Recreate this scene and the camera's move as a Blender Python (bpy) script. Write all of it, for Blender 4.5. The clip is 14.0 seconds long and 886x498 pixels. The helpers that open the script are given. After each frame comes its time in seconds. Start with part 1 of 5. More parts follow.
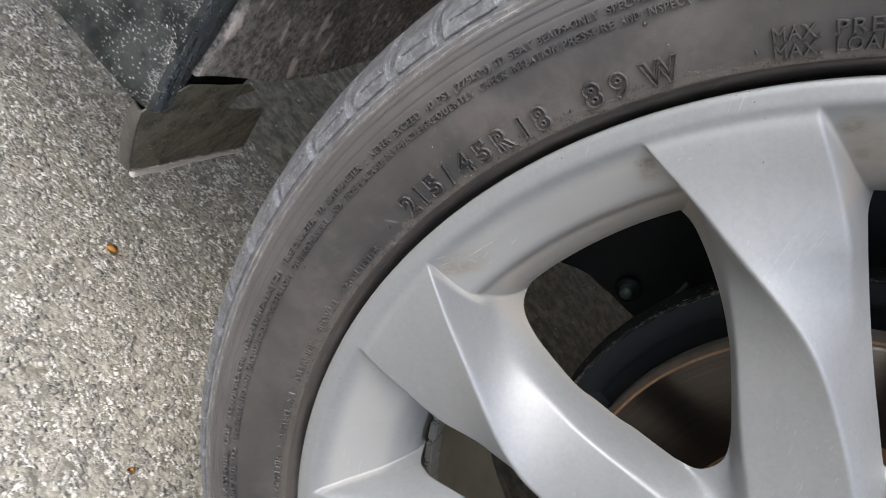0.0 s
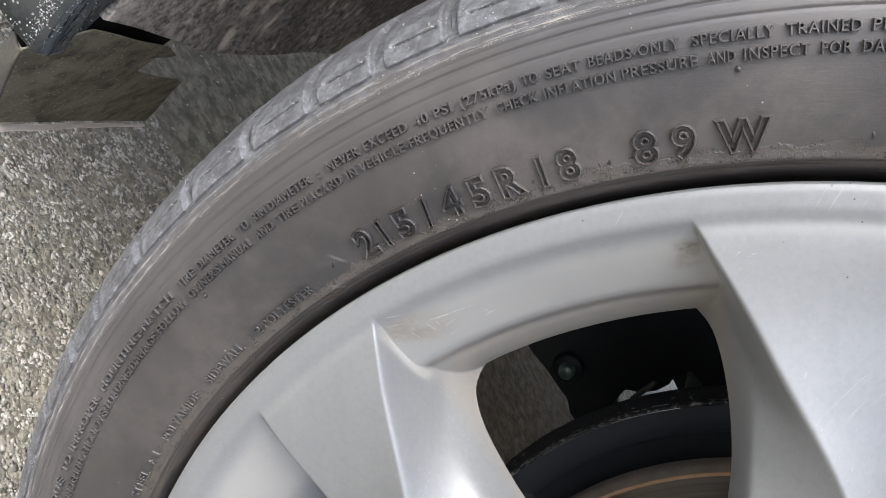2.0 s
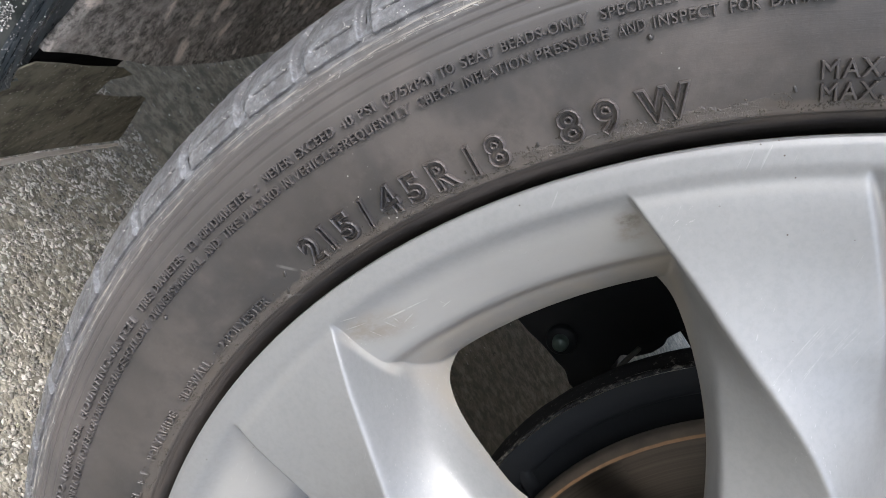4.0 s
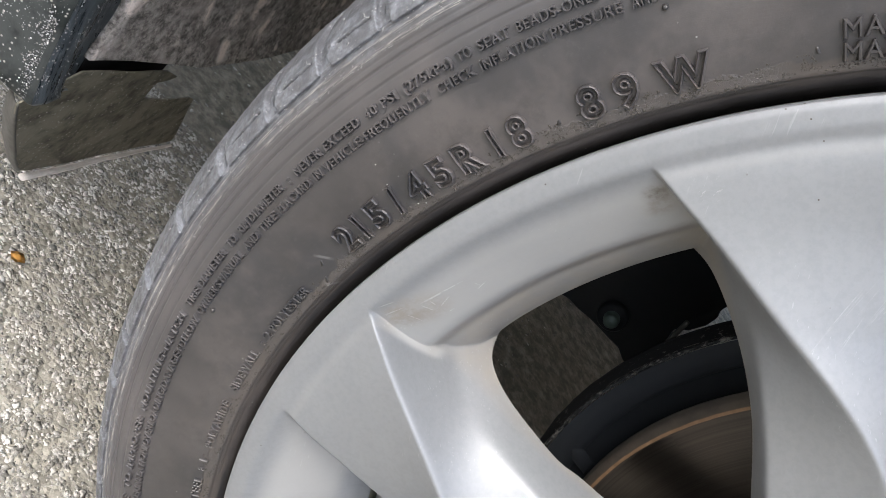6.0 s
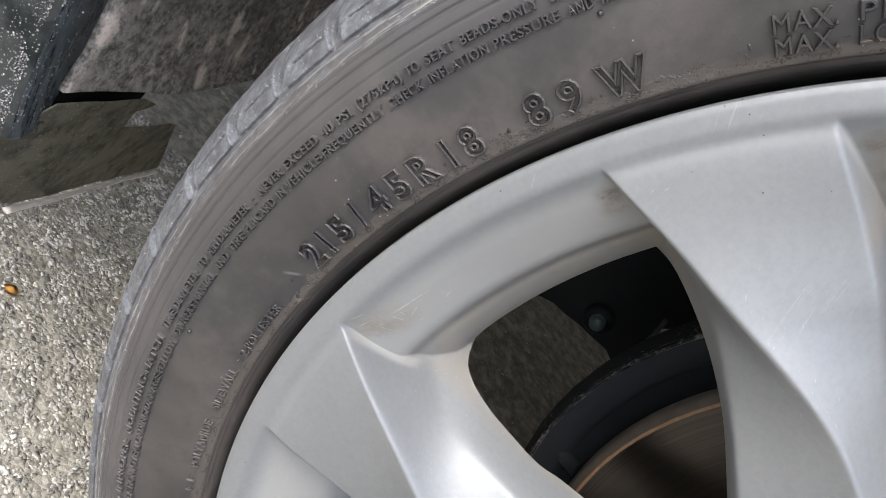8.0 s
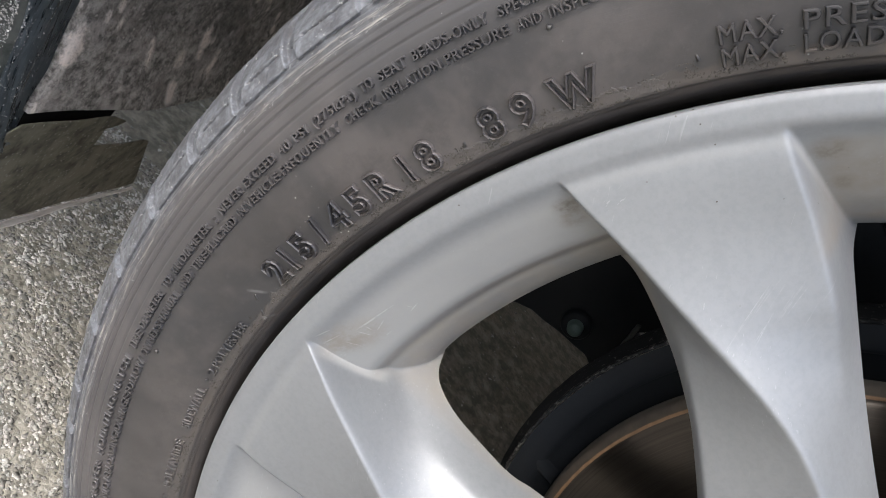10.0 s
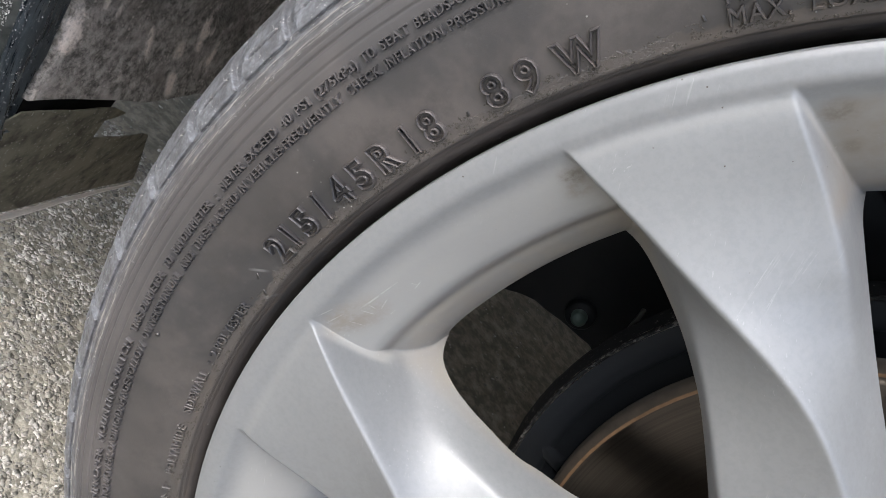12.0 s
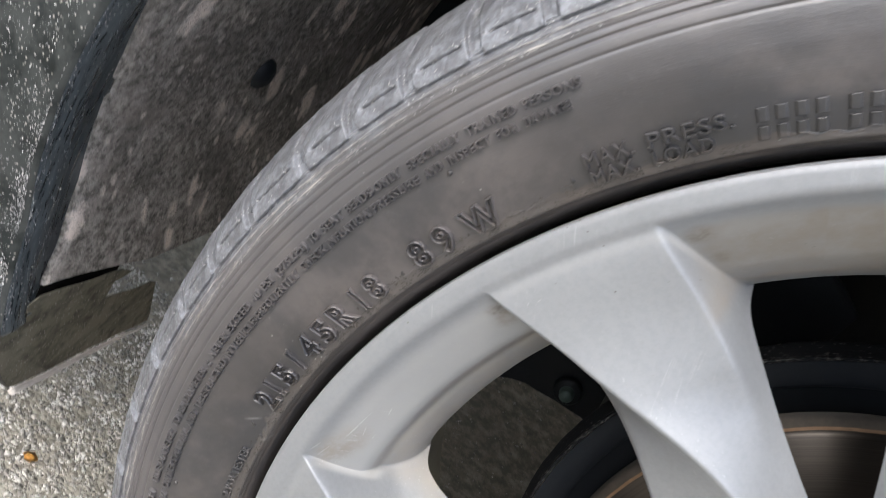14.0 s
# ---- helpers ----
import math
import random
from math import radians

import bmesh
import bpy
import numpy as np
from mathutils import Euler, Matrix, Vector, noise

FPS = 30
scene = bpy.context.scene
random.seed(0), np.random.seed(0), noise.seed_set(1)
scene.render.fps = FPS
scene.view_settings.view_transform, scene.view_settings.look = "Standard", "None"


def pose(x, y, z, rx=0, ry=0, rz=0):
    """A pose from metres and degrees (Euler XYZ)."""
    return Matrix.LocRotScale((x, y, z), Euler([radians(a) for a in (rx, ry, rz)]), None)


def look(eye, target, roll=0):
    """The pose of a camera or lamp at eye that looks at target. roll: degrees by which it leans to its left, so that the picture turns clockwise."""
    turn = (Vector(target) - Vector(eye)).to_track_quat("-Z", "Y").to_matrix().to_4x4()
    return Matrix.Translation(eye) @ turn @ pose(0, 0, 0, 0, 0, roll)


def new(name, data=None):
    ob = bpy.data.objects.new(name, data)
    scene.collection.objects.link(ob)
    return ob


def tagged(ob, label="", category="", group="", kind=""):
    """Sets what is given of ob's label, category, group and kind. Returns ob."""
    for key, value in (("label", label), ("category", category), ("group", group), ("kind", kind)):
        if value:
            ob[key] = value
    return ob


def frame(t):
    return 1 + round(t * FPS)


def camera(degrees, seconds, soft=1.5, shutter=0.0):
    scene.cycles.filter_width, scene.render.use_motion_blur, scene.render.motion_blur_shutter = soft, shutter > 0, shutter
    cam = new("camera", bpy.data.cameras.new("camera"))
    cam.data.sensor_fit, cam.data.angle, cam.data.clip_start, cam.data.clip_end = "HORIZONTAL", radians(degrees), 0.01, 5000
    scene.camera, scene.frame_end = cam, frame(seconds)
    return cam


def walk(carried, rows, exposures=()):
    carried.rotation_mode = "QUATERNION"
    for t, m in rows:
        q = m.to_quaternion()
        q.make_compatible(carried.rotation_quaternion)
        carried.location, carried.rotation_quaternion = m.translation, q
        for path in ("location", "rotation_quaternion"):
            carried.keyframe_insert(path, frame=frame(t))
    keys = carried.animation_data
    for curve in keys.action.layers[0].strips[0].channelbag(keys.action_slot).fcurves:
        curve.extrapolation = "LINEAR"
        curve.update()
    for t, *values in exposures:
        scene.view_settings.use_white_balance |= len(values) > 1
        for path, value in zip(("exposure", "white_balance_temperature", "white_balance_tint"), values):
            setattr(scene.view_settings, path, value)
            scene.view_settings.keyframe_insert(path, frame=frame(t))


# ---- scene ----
cam = camera(57.62, 14.0, soft=0.55, shutter=0.25)
# seconds, place in metres, turn in degrees
ROWS = [
    (0.0, -0.2516, -0.2738, 0.4585, 46.00, -44.25, 30.97),
    (0.5, -0.2502, -0.2472, 0.4176, 48.87, -51.09, 28.74),
    (1.0, -0.2619, -0.2302, 0.4002, 51.47, -57.16, 27.05),
    (1.5, -0.2707, -0.2207, 0.4029, 48.38, -58.10, 30.66),
    (2.0, -0.2698, -0.2124, 0.4093, 46.08, -57.13, 32.89),
    (2.5, -0.2677, -0.2060, 0.4212, 46.48, -55.57, 31.77),
    (2.7, -0.2656, -0.2050, 0.4221, 47.16, -54.97, 30.75),
    (4.8, -0.2627, -0.2033, 0.4341, 48.02, -49.25, 27.66),
    (5.0, -0.2618, -0.2038, 0.4348, 47.52, -48.68, 28.05),
    (5.5, -0.2602, -0.2035, 0.4371, 46.72, -47.39, 28.83),
    (6.0, -0.2590, -0.2031, 0.4376, 45.79, -46.32, 29.62),
    (6.5, -0.2593, -0.2065, 0.4445, 45.83, -45.57, 29.43),
    (7.0, -0.2576, -0.2066, 0.4446, 46.69, -44.83, 28.85),
    (7.5, -0.2528, -0.2036, 0.4441, 47.64, -44.28, 28.03),
    (7.7, -0.2518, -0.2033, 0.4470, 47.95, -44.08, 27.78),
    (9.8, -0.2473, -0.2003, 0.4510, 49.64, -43.29, 25.61),
    (10.0, -0.2473, -0.1991, 0.4561, 49.84, -43.16, 25.51),
    (10.5, -0.2416, -0.2008, 0.4589, 50.38, -42.91, 25.24),
    (11.0, -0.2368, -0.2004, 0.4567, 50.70, -42.83, 25.09),
    (11.5, -0.2383, -0.2005, 0.4523, 50.75, -42.79, 25.04),
    (12.0, -0.2405, -0.2006, 0.4484, 50.81, -42.73, 25.02),
    (12.5, -0.2467, -0.2051, 0.4436, 51.03, -42.84, 25.11),
    (13.0, -0.2554, -0.2086, 0.4401, 51.57, -42.96, 25.34),
    (13.5, -0.2546, -0.2070, 0.4446, 51.56, -42.57, 25.62),
    (13.6, -0.2545, -0.2048, 0.4525, 51.27, -41.66, 25.45),
    (13.7, -0.2536, -0.2045, 0.4632, 51.61, -40.32, 24.73),
    (13.8, -0.2520, -0.2091, 0.4742, 53.04, -38.85, 23.24),
    (13.9, -0.2457, -0.2129, 0.4892, 55.53, -36.24, 21.77),
    (14.0, -0.2420, -0.2208, 0.4979, 57.71, -34.98, 20.60),
]
# ---- path end ----
walk(cam, [(t, pose(*p)) for t, *p in ROWS], exposures=[(t, stops, 6200, 8) for t, stops in ((0.0, 0.09), (0.5, 0.15), (1.0, 0.25), (1.5, 0.37), (5.0, 0.34), (7.5, 0.28), (10.0, 0.21), (12.5, 0.20), (13.5, 0.36), (14.0, 0.42))])

# ---------------------------------------------------------------- light
HUB = Vector((0.0, 0.0, 0.315))      # wheel centre; the axle runs along y, into the car
AXIS = 173.95                        # degrees round the axle to the middle of one pair of spokes
SUN_UP, SUN_ROUND = radians(52), radians(208)
world = bpy.data.worlds.new("overcast_sky")
scene.world = world
world.use_nodes = True
wn = world.node_tree.nodes
sky = wn.new("ShaderNodeTexSky")
sky.sky_type = "NISHITA"
sky.sun_disc = False
sky.sun_elevation, sky.sun_rotation = SUN_UP, SUN_ROUND
sky.air_density, sky.dust_density, sky.ozone_density = 1.0, 4.0, 0.4
wn["Background"].inputs["Strength"].default_value = 0.40
cloud = wn.new("ShaderNodeHueSaturation")      # thin cloud takes most of the blue away
cloud.inputs["Saturation"].default_value = 0.72
world.node_tree.links.new(sky.outputs[0], cloud.inputs["Color"])
world.node_tree.links.new(cloud.outputs[0], wn["Background"].inputs["Color"])
sun = new("sun", bpy.data.lights.new("sun", "SUN"))
sun.data.energy, sun.data.angle, sun.data.color = 0.5, radians(60), (0.98, 0.985, 1.0)
sun.matrix_world = look((0, 0, 0), (-math.sin(SUN_ROUND) * math.cos(SUN_UP), -math.cos(SUN_ROUND) * math.cos(SUN_UP), -math.sin(SUN_UP)))
sun.location = (-1.0, -2.0, 3.0)


# ---------------------------------------------------------------- materials
class Mat:
    """A node material on the Principled shader, with short ways to add textures."""

    def __init__(self, name, rough=0.6, metal=0.0, col=(0.5, 0.5, 0.5)):
        self.m = bpy.data.materials.new(name)
        self.m.use_nodes = True
        self.n, self.l = self.m.node_tree.nodes, self.m.node_tree.links
        self.b = self.n["Principled BSDF"]
        self.set("Roughness", rough), self.set("Metallic", metal), self.set("Base Color", (*col, 1))
        self.tc = self.n.new("ShaderNodeTexCoord")

    def set(self, key, v):
        if isinstance(v, bpy.types.NodeSocket):
            self.l.new(v, self.b.inputs[key])
        else:
            self.b.inputs[key].default_value = v

    def put(self, node, key, v):
        if isinstance(v, bpy.types.NodeSocket):
            self.l.new(v, node.inputs[key])
        else:
            node.inputs[key].default_value = v

    def noise(self, scale, detail=4.0, rough=0.6, vec=None, distortion=0.0):
        t = self.n.new("ShaderNodeTexNoise")
        self.put(t, "Scale", scale), self.put(t, "Detail", detail), self.put(t, "Roughness", rough), self.put(t, "Distortion", distortion)
        self.l.new(vec or self.tc.outputs["Object"], t.inputs["Vector"])
        return t.outputs["Fac"]

    def voronoi(self, scale, out="Distance", feature="F1", vec=None):
        t = self.n.new("ShaderNodeTexVoronoi")
        t.feature = feature
        self.put(t, "Scale", scale)
        self.l.new(vec or self.tc.outputs["Object"], t.inputs["Vector"])
        return t.outputs[out]

    def ramp(self, fac, stops):
        t = self.n.new("ShaderNodeValToRGB")
        while len(t.color_ramp.elements) < len(stops):
            t.color_ramp.elements.new(0.5)
        for e, (p, c) in zip(t.color_ramp.elements, stops):
            e.position, e.color = p, (*c, 1) if len(c) == 3 else c
        self.l.new(fac, t.inputs["Fac"])
        return t.outputs["Color"]

    def step(self, v, a, b, lo=0.0, hi=1.0):
        t = self.n.new("ShaderNodeMapRange")
        t.interpolation_type = "SMOOTHSTEP"
        self.put(t, "Value", v), self.put(t, "From Min", a), self.put(t, "From Max", b), self.put(t, "To Min", lo), self.put(t, "To Max", hi)
        return t.outputs["Result"]

    def mix(self, fac, a, b):
        t = self.n.new("ShaderNodeMix")
        t.data_type = "RGBA"
        self.put(t, "Factor", fac)
        for key, v in ((6, a), (7, b)):
            if isinstance(v, bpy.types.NodeSocket):
                self.l.new(v, t.inputs[key])
            else:
                t.inputs[key].default_value = (*v, 1)
        return t.outputs[2]

    def math(self, op, a, b=0.0):
        t = self.n.new("ShaderNodeMath")
        t.operation = op
        for i, v in enumerate((a, b)):
            if isinstance(v, bpy.types.NodeSocket):
                self.l.new(v, t.inputs[i])
            else:
                t.inputs[i].default_value = v
        return t.outputs[0]

    def radius(self):
        """Distance from the object's y axis."""
        s = self.n.new("ShaderNodeSeparateXYZ")
        self.l.new(self.tc.outputs["Object"], s.inputs[0])
        xx, zz = self.math("MULTIPLY", s.outputs[0], s.outputs[0]), self.math("MULTIPLY", s.outputs[2], s.outputs[2])
        return self.math("SQRT", self.math("ADD", xx, zz))

    def polar(self, across, along, depth=1.0):
        """Coordinates that run round the y axis: angle x along, radius x across."""
        s = self.n.new("ShaderNodeSeparateXYZ")
        self.l.new(self.tc.outputs["Object"], s.inputs[0])
        c = self.n.new("ShaderNodeCombineXYZ")
        self.l.new(self.math("MULTIPLY", self.math("ARCTAN2", s.outputs[2], s.outputs[0]), along), c.inputs[0])
        self.l.new(self.math("MULTIPLY", self.radius(), across), c.inputs[1])
        self.l.new(self.math("MULTIPLY", s.outputs[1], depth), c.inputs[2])
        return c.outputs[0]

    def place(self):
        """Position in the world, so that marks do not repeat from copy to copy."""
        return self.n.new("ShaderNodeNewGeometry").outputs["Position"]

    def near(self, p, inner, outer):
        """1 round one spot of the place, fading to 0."""
        t = self.n.new("ShaderNodeVectorMath")
        t.operation = "DISTANCE"
        self.l.new(self.place(), t.inputs[0])
        t.inputs[1].default_value = p
        return self.step(t.outputs["Value"], outer, inner)

    def turned(self, rot, scale):
        out = self.place()
        for key, v in (("Rotation", rot), ("Scale", scale)):
            t = self.n.new("ShaderNodeMapping")
            self.l.new(out, t.inputs["Vector"])
            t.inputs[key].default_value = v
            out = t.outputs[0]
        return out

    def stroke(self, p, q, wide):
        """1 along a straight scratch between two places (x, z) of the upright plane, fading out sideways and at its ends."""
        p, run = Vector((p[0], 0, p[1])), Vector((q[0] - p[0], 0, q[1] - p[1]))

        def vec(op, a, b, out="Vector"):
            t = self.n.new("ShaderNodeVectorMath")
            t.operation = op
            for key, v in zip((0, "Scale" if op == "SCALE" else 1), (a, b)):
                self.put(t, key, v)
            return t.outputs[out]

        rel = vec("SUBTRACT", vec("MULTIPLY", self.place(), (1, 0, 1)), p)
        share = self.math("MULTIPLY", vec("DOT_PRODUCT", rel, run, "Value"), 1 / run.length_squared)
        share.node.use_clamp = True
        off = vec("DISTANCE", rel, vec("SCALE", run, share), "Value")
        fade = self.math("MULTIPLY", self.step(share, 0.0, 0.3, 0.4, 1.0), self.step(share, 1.0, 0.7, 0.3, 1.0))
        return self.math("MULTIPLY", self.step(off, wide, wide * 0.3), fade)

    def island(self):
        return self.n.new("ShaderNodeNewGeometry").outputs["Random Per Island"]

    def bump(self, height, strength, dist):
        t = self.n.new("ShaderNodeBump")
        self.put(t, "Height", height), self.put(t, "Strength", strength), self.put(t, "Distance", dist)
        old = self.b.inputs["Normal"].links
        if old:
            self.l.new(old[0].from_socket, t.inputs["Normal"])
        self.l.new(t.outputs[0], self.b.inputs["Normal"])


def rubber_material():
    k = Mat("tyre_rubber", 0.6)
    r = k.radius()
    fine, mid, big = k.noise(520, 5, 0.7), k.noise(60, 4), k.noise(11, 4, distortion=0.2)
    col = k.mix(k.step(big, 0.38, 0.64), (0.028, 0.0255, 0.0255), (0.074, 0.064, 0.060))
    col = k.mix(k.step(k.noise(19, 5, 0.62, distortion=0.3), 0.43, 0.60, 0, 0.9), col, (0.019, 0.0188, 0.0208))
    col = k.mix(k.step(k.noise(140, 4, 0.7), 0.42, 0.72, 0, 0.5), col, (0.024, 0.022, 0.021))
    col = k.mix(k.step(fine, 0.54, 0.85, 0, 0.3), col, (0.12, 0.112, 0.105))
    # a thin dusty coat towards the shoulder
    col = k.mix(k.step(k.math("ADD", r, k.math("MULTIPLY", k.math("SUBTRACT", big, 0.5), 0.012)), 0.266, 0.294, 0, 0.45), col, (0.118, 0.110, 0.110))
    # brown road dirt caught beside the bead
    wob = k.math("ADD", r, k.math("MULTIPLY", k.math("SUBTRACT", mid, 0.5), 0.008))
    ragged = k.math("ADD", r, k.math("ADD", k.math("MULTIPLY", k.math("SUBTRACT", k.noise(55, 5, 0.7), 0.5), 0.011), k.math("MULTIPLY", k.math("SUBTRACT", k.noise(14, 2), 0.5), 0.006)))
    crust = k.math("MULTIPLY", k.math("MULTIPLY", k.step(ragged, 0.2553, 0.2544), k.step(k.noise(24, 3, 0.6), 0.40, 0.52)), k.step(r, 0.2500, 0.2510))
    crust = k.math("MULTIPLY", crust, k.math("SUBTRACT", 1.0, k.near((-0.2150, -0.0008, HUB.z + 0.1362), 0.026, 0.034)))     # clean beyond the marking
    flake = k.step(k.voronoi(900, feature="DISTANCE_TO_EDGE"), 0.02, 0.10)
    band = k.math("MULTIPLY", k.step(ragged, 0.2554, 0.2540), k.step(r, 0.2490, 0.2502))
    col = k.mix(k.math("MULTIPLY", band, k.step(k.noise(90, 4), 0.3, 0.65, 0.35, 0.85)), col, (0.064, 0.052, 0.043))
    dirt = k.math("MULTIPLY", crust, k.step(k.noise(170, 5, 0.75), 0.34, 0.60, 0.25, 0.9))
    col = k.mix(k.math("MULTIPLY", dirt, 0.8), col, k.mix(k.noise(700, 2), (0.036, 0.032, 0.029), (0.080, 0.070, 0.061)))
    # brown film on the bead, patchy, with the rim gap's shade painted in
    col = k.mix(k.math("MULTIPLY", k.step(r, 0.2490, 0.2474), k.step(mid, 0.35, 0.65, 0.55, 0.95)), col, (0.022, 0.019, 0.017))
    # bluish-grey scuffing on the shoulder: mottled, with fine scratches round the tyre
    hair = k.noise(1.0, 5, 0.72, k.polar(2200, 40), distortion=0.7)
    blot = k.noise(210, 5, 0.75)
    dust = k.math("MULTIPLY", k.step(wob, 0.2930, 0.3010), k.step(k.math("ADD", k.math("MULTIPLY", blot, 0.7), k.math("MULTIPLY", hair, 0.3)), 0.38, 0.60, 0.50, 1.0))
    col = k.mix(dust, col, k.mix(k.step(blot, 0.3, 0.7), (0.074, 0.077, 0.085), (0.180, 0.186, 0.200)))
    crest = k.math("MAXIMUM", k.math("MULTIPLY", k.step(r, 0.2966, 0.2971), k.step(r, 0.2981, 0.2975)), k.math("MULTIPLY", k.step(r, 0.2942, 0.2948), k.step(r, 0.2960, 0.2953)))
    pale = k.math("MULTIPLY", crest, k.step(hair, 0.46, 0.60))
    col = k.mix(k.math("MULTIPLY", pale, k.step(mid, 0.35, 0.6, 0.2, 0.9)), col, (0.34, 0.32, 0.285))
    # pale specks of grit
    spk = k.math("MULTIPLY", k.step(k.voronoi(330), 0.10, 0.05), k.step(k.noise(38, 3), 0.56, 0.64))
    grit = k.math("MULTIPLY", k.step(k.voronoi(760), 0.26, 0.13), k.math("MULTIPLY", k.step(wob, 0.2935, 0.3000), k.step(k.noise(130, 3), 0.505, 0.58)))
    spk = k.math("MAXIMUM", spk, grit)
    col = k.mix(spk, col, (0.46, 0.45, 0.43))
    # two scraped marks beside the size marking
    for ends in (((0.2614, 185.47), (0.2570, 184.73)), ((0.2532, 186.83), (0.2501, 186.18))):
        mark = k.stroke(*[(r * math.cos(radians(a)), HUB.z + r * math.sin(radians(a))) for r, a in ends], 0.0007)
        col = k.mix(k.math("MULTIPLY", mark, 0.4), col, (0.20, 0.195, 0.19))
    k.set("Base Color", col)
    k.set("Roughness", k.step(k.math("ADD", big, k.math("MULTIPLY", mid, 0.4)), 0.5, 0.95, 0.36, 0.52))
    k.set("Specular IOR Level", 0.85)
    k.bump(k.math("ADD", k.math("MULTIPLY", fine, 0.6), k.math("MULTIPLY", mid, 1.5)), 0.22, 0.0004)
    k.bump(k.noise(1.0, 4, 0.7, k.polar(1900, 50), distortion=0.5), 0.25, 0.0003)
    k.bump(k.math("MULTIPLY", blot, k.step(wob, 0.2930, 0.3010)), 0.7, 0.0006)
    k.bump(spk, 0.5, 0.0005)
    k.bump(k.math("MULTIPLY", crust, k.math("ADD", k.math("MULTIPLY", flake, 0.15), k.noise(420, 4, 0.75))), 0.65, 0.0006)
    return k.m


def silver_material():
    k = Mat("silver_wheel_paint", 0.42, 0.6, (0.7, 0.7, 0.7))
    big, mid, flake = k.noise(7, 3), k.noise(45, 5, 0.65), k.noise(1500, 2)
    col = k.mix(k.step(mid, 0.35, 0.75, 0, 0.4), (0.254, 0.260, 0.267), (0.226, 0.230, 0.236))
    wipe = k.noise(130, 4, 0.65, k.turned((0, radians(58), 0), (1, 1, 0.10)))
    col = k.mix(k.step(wipe, 0.40, 0.66, 0, 0.30), col, (0.225, 0.23, 0.236))
    col = k.mix(k.step(k.noise(520, 3, 0.65), 0.40, 0.66, 0, 0.16), col, (0.165, 0.168, 0.172))
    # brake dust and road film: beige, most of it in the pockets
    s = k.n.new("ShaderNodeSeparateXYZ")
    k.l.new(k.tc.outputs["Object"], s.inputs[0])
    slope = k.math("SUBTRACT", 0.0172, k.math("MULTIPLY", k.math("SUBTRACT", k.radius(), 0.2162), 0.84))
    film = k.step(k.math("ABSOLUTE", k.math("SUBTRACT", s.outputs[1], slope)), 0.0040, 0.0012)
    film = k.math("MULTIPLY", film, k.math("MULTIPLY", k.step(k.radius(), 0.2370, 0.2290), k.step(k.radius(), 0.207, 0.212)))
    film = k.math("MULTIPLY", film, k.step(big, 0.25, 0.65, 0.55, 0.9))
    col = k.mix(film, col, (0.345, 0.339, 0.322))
    # the same film lies thicker in the step of the wide pockets
    ca, sa = math.cos(radians(AXIS)), math.sin(radians(AXIS))
    wide = k.math("DIVIDE", k.math("ADD", k.math("MULTIPLY", s.outputs[0], ca), k.math("MULTIPLY", s.outputs[2], sa)), k.radius())
    groove = k.math("MULTIPLY", k.step(k.radius(), 0.2098, 0.2128), k.step(k.radius(), 0.2156, 0.2132))
    groove = k.math("MULTIPLY", k.math("MULTIPLY", groove, k.step(s.outputs[1], 0.0165, 0.0205)), k.step(wide, 0.9700, 0.9765))
    col = k.mix(k.math("MULTIPLY", groove, k.step(mid, 0.25, 0.6, 0.25, 0.6)), col, (0.22, 0.195, 0.165))
    under = k.math("MULTIPLY", k.math("MULTIPLY", k.step(k.radius(), 0.2134, 0.2112), k.step(s.outputs[1], 0.022, 0.0265)), k.step(wide, 0.9700, 0.9765))
    col = k.mix(k.math("MULTIPLY", under, k.step(k.noise(70, 4), 0.3, 0.7, 0.45, 0.9)), col, (0.30, 0.275, 0.24))
    # brown film all over one of the narrow pockets between neighbouring pairs
    narrow = k.math("MULTIPLY", k.math("MULTIPLY", k.step(wide, 0.8985, 0.8800), k.step(k.radius(), 0.2345, 0.2310)), k.step(k.radius(), 0.2000, 0.2060))
    narrow = k.math("MULTIPLY", narrow, k.near((-0.180, 0.012, HUB.z + 0.135), 0.040, 0.060))
    col = k.mix(k.math("MULTIPLY", narrow, k.step(k.noise(60, 5, 0.65), 0.30, 0.70, 0.45, 0.95)), col, (0.235, 0.208, 0.175))
    # stains in the corners of the pockets and a clutch of scratches beside them
    z = HUB.z
    for p, a, b, tone in (((-0.2191, 0.0068, z + 0.0683), 0.0012, 0.0055, (0.12, 0.098, 0.075)), ((-0.2150, 0.0100, z + 0.0660), 0.001, 0.006, (0.235, 0.21, 0.18)), ((-0.1905, 0.0071, z + 0.1270), 0.001, 0.0075, (0.17, 0.145, 0.118)), ((-0.1795, 0.0165, z + 0.1240), 0.001, 0.005, (0.19, 0.165, 0.135)), ((-0.2262, 0.0085, z - 0.0125), 0.002, 0.012, (0.27, 0.248, 0.218)), ((-0.2290, 0.0062, z - 0.0182), 0.003, 0.010, (0.235, 0.212, 0.182))):
        stain = k.math("MULTIPLY", k.near(p, a, b), k.step(k.radius(), 0.2185, 0.2225) if p[2] < z else 1.0)
        col = k.mix(k.math("MULTIPLY", stain, k.step(k.noise(160, 4, 0.7, k.place()), 0.35, 0.62, 0.25, 0.85)), col, tone)
    # scratches in the pocket: radius and degrees from the middle of the window at both ends
    cut = 0.0
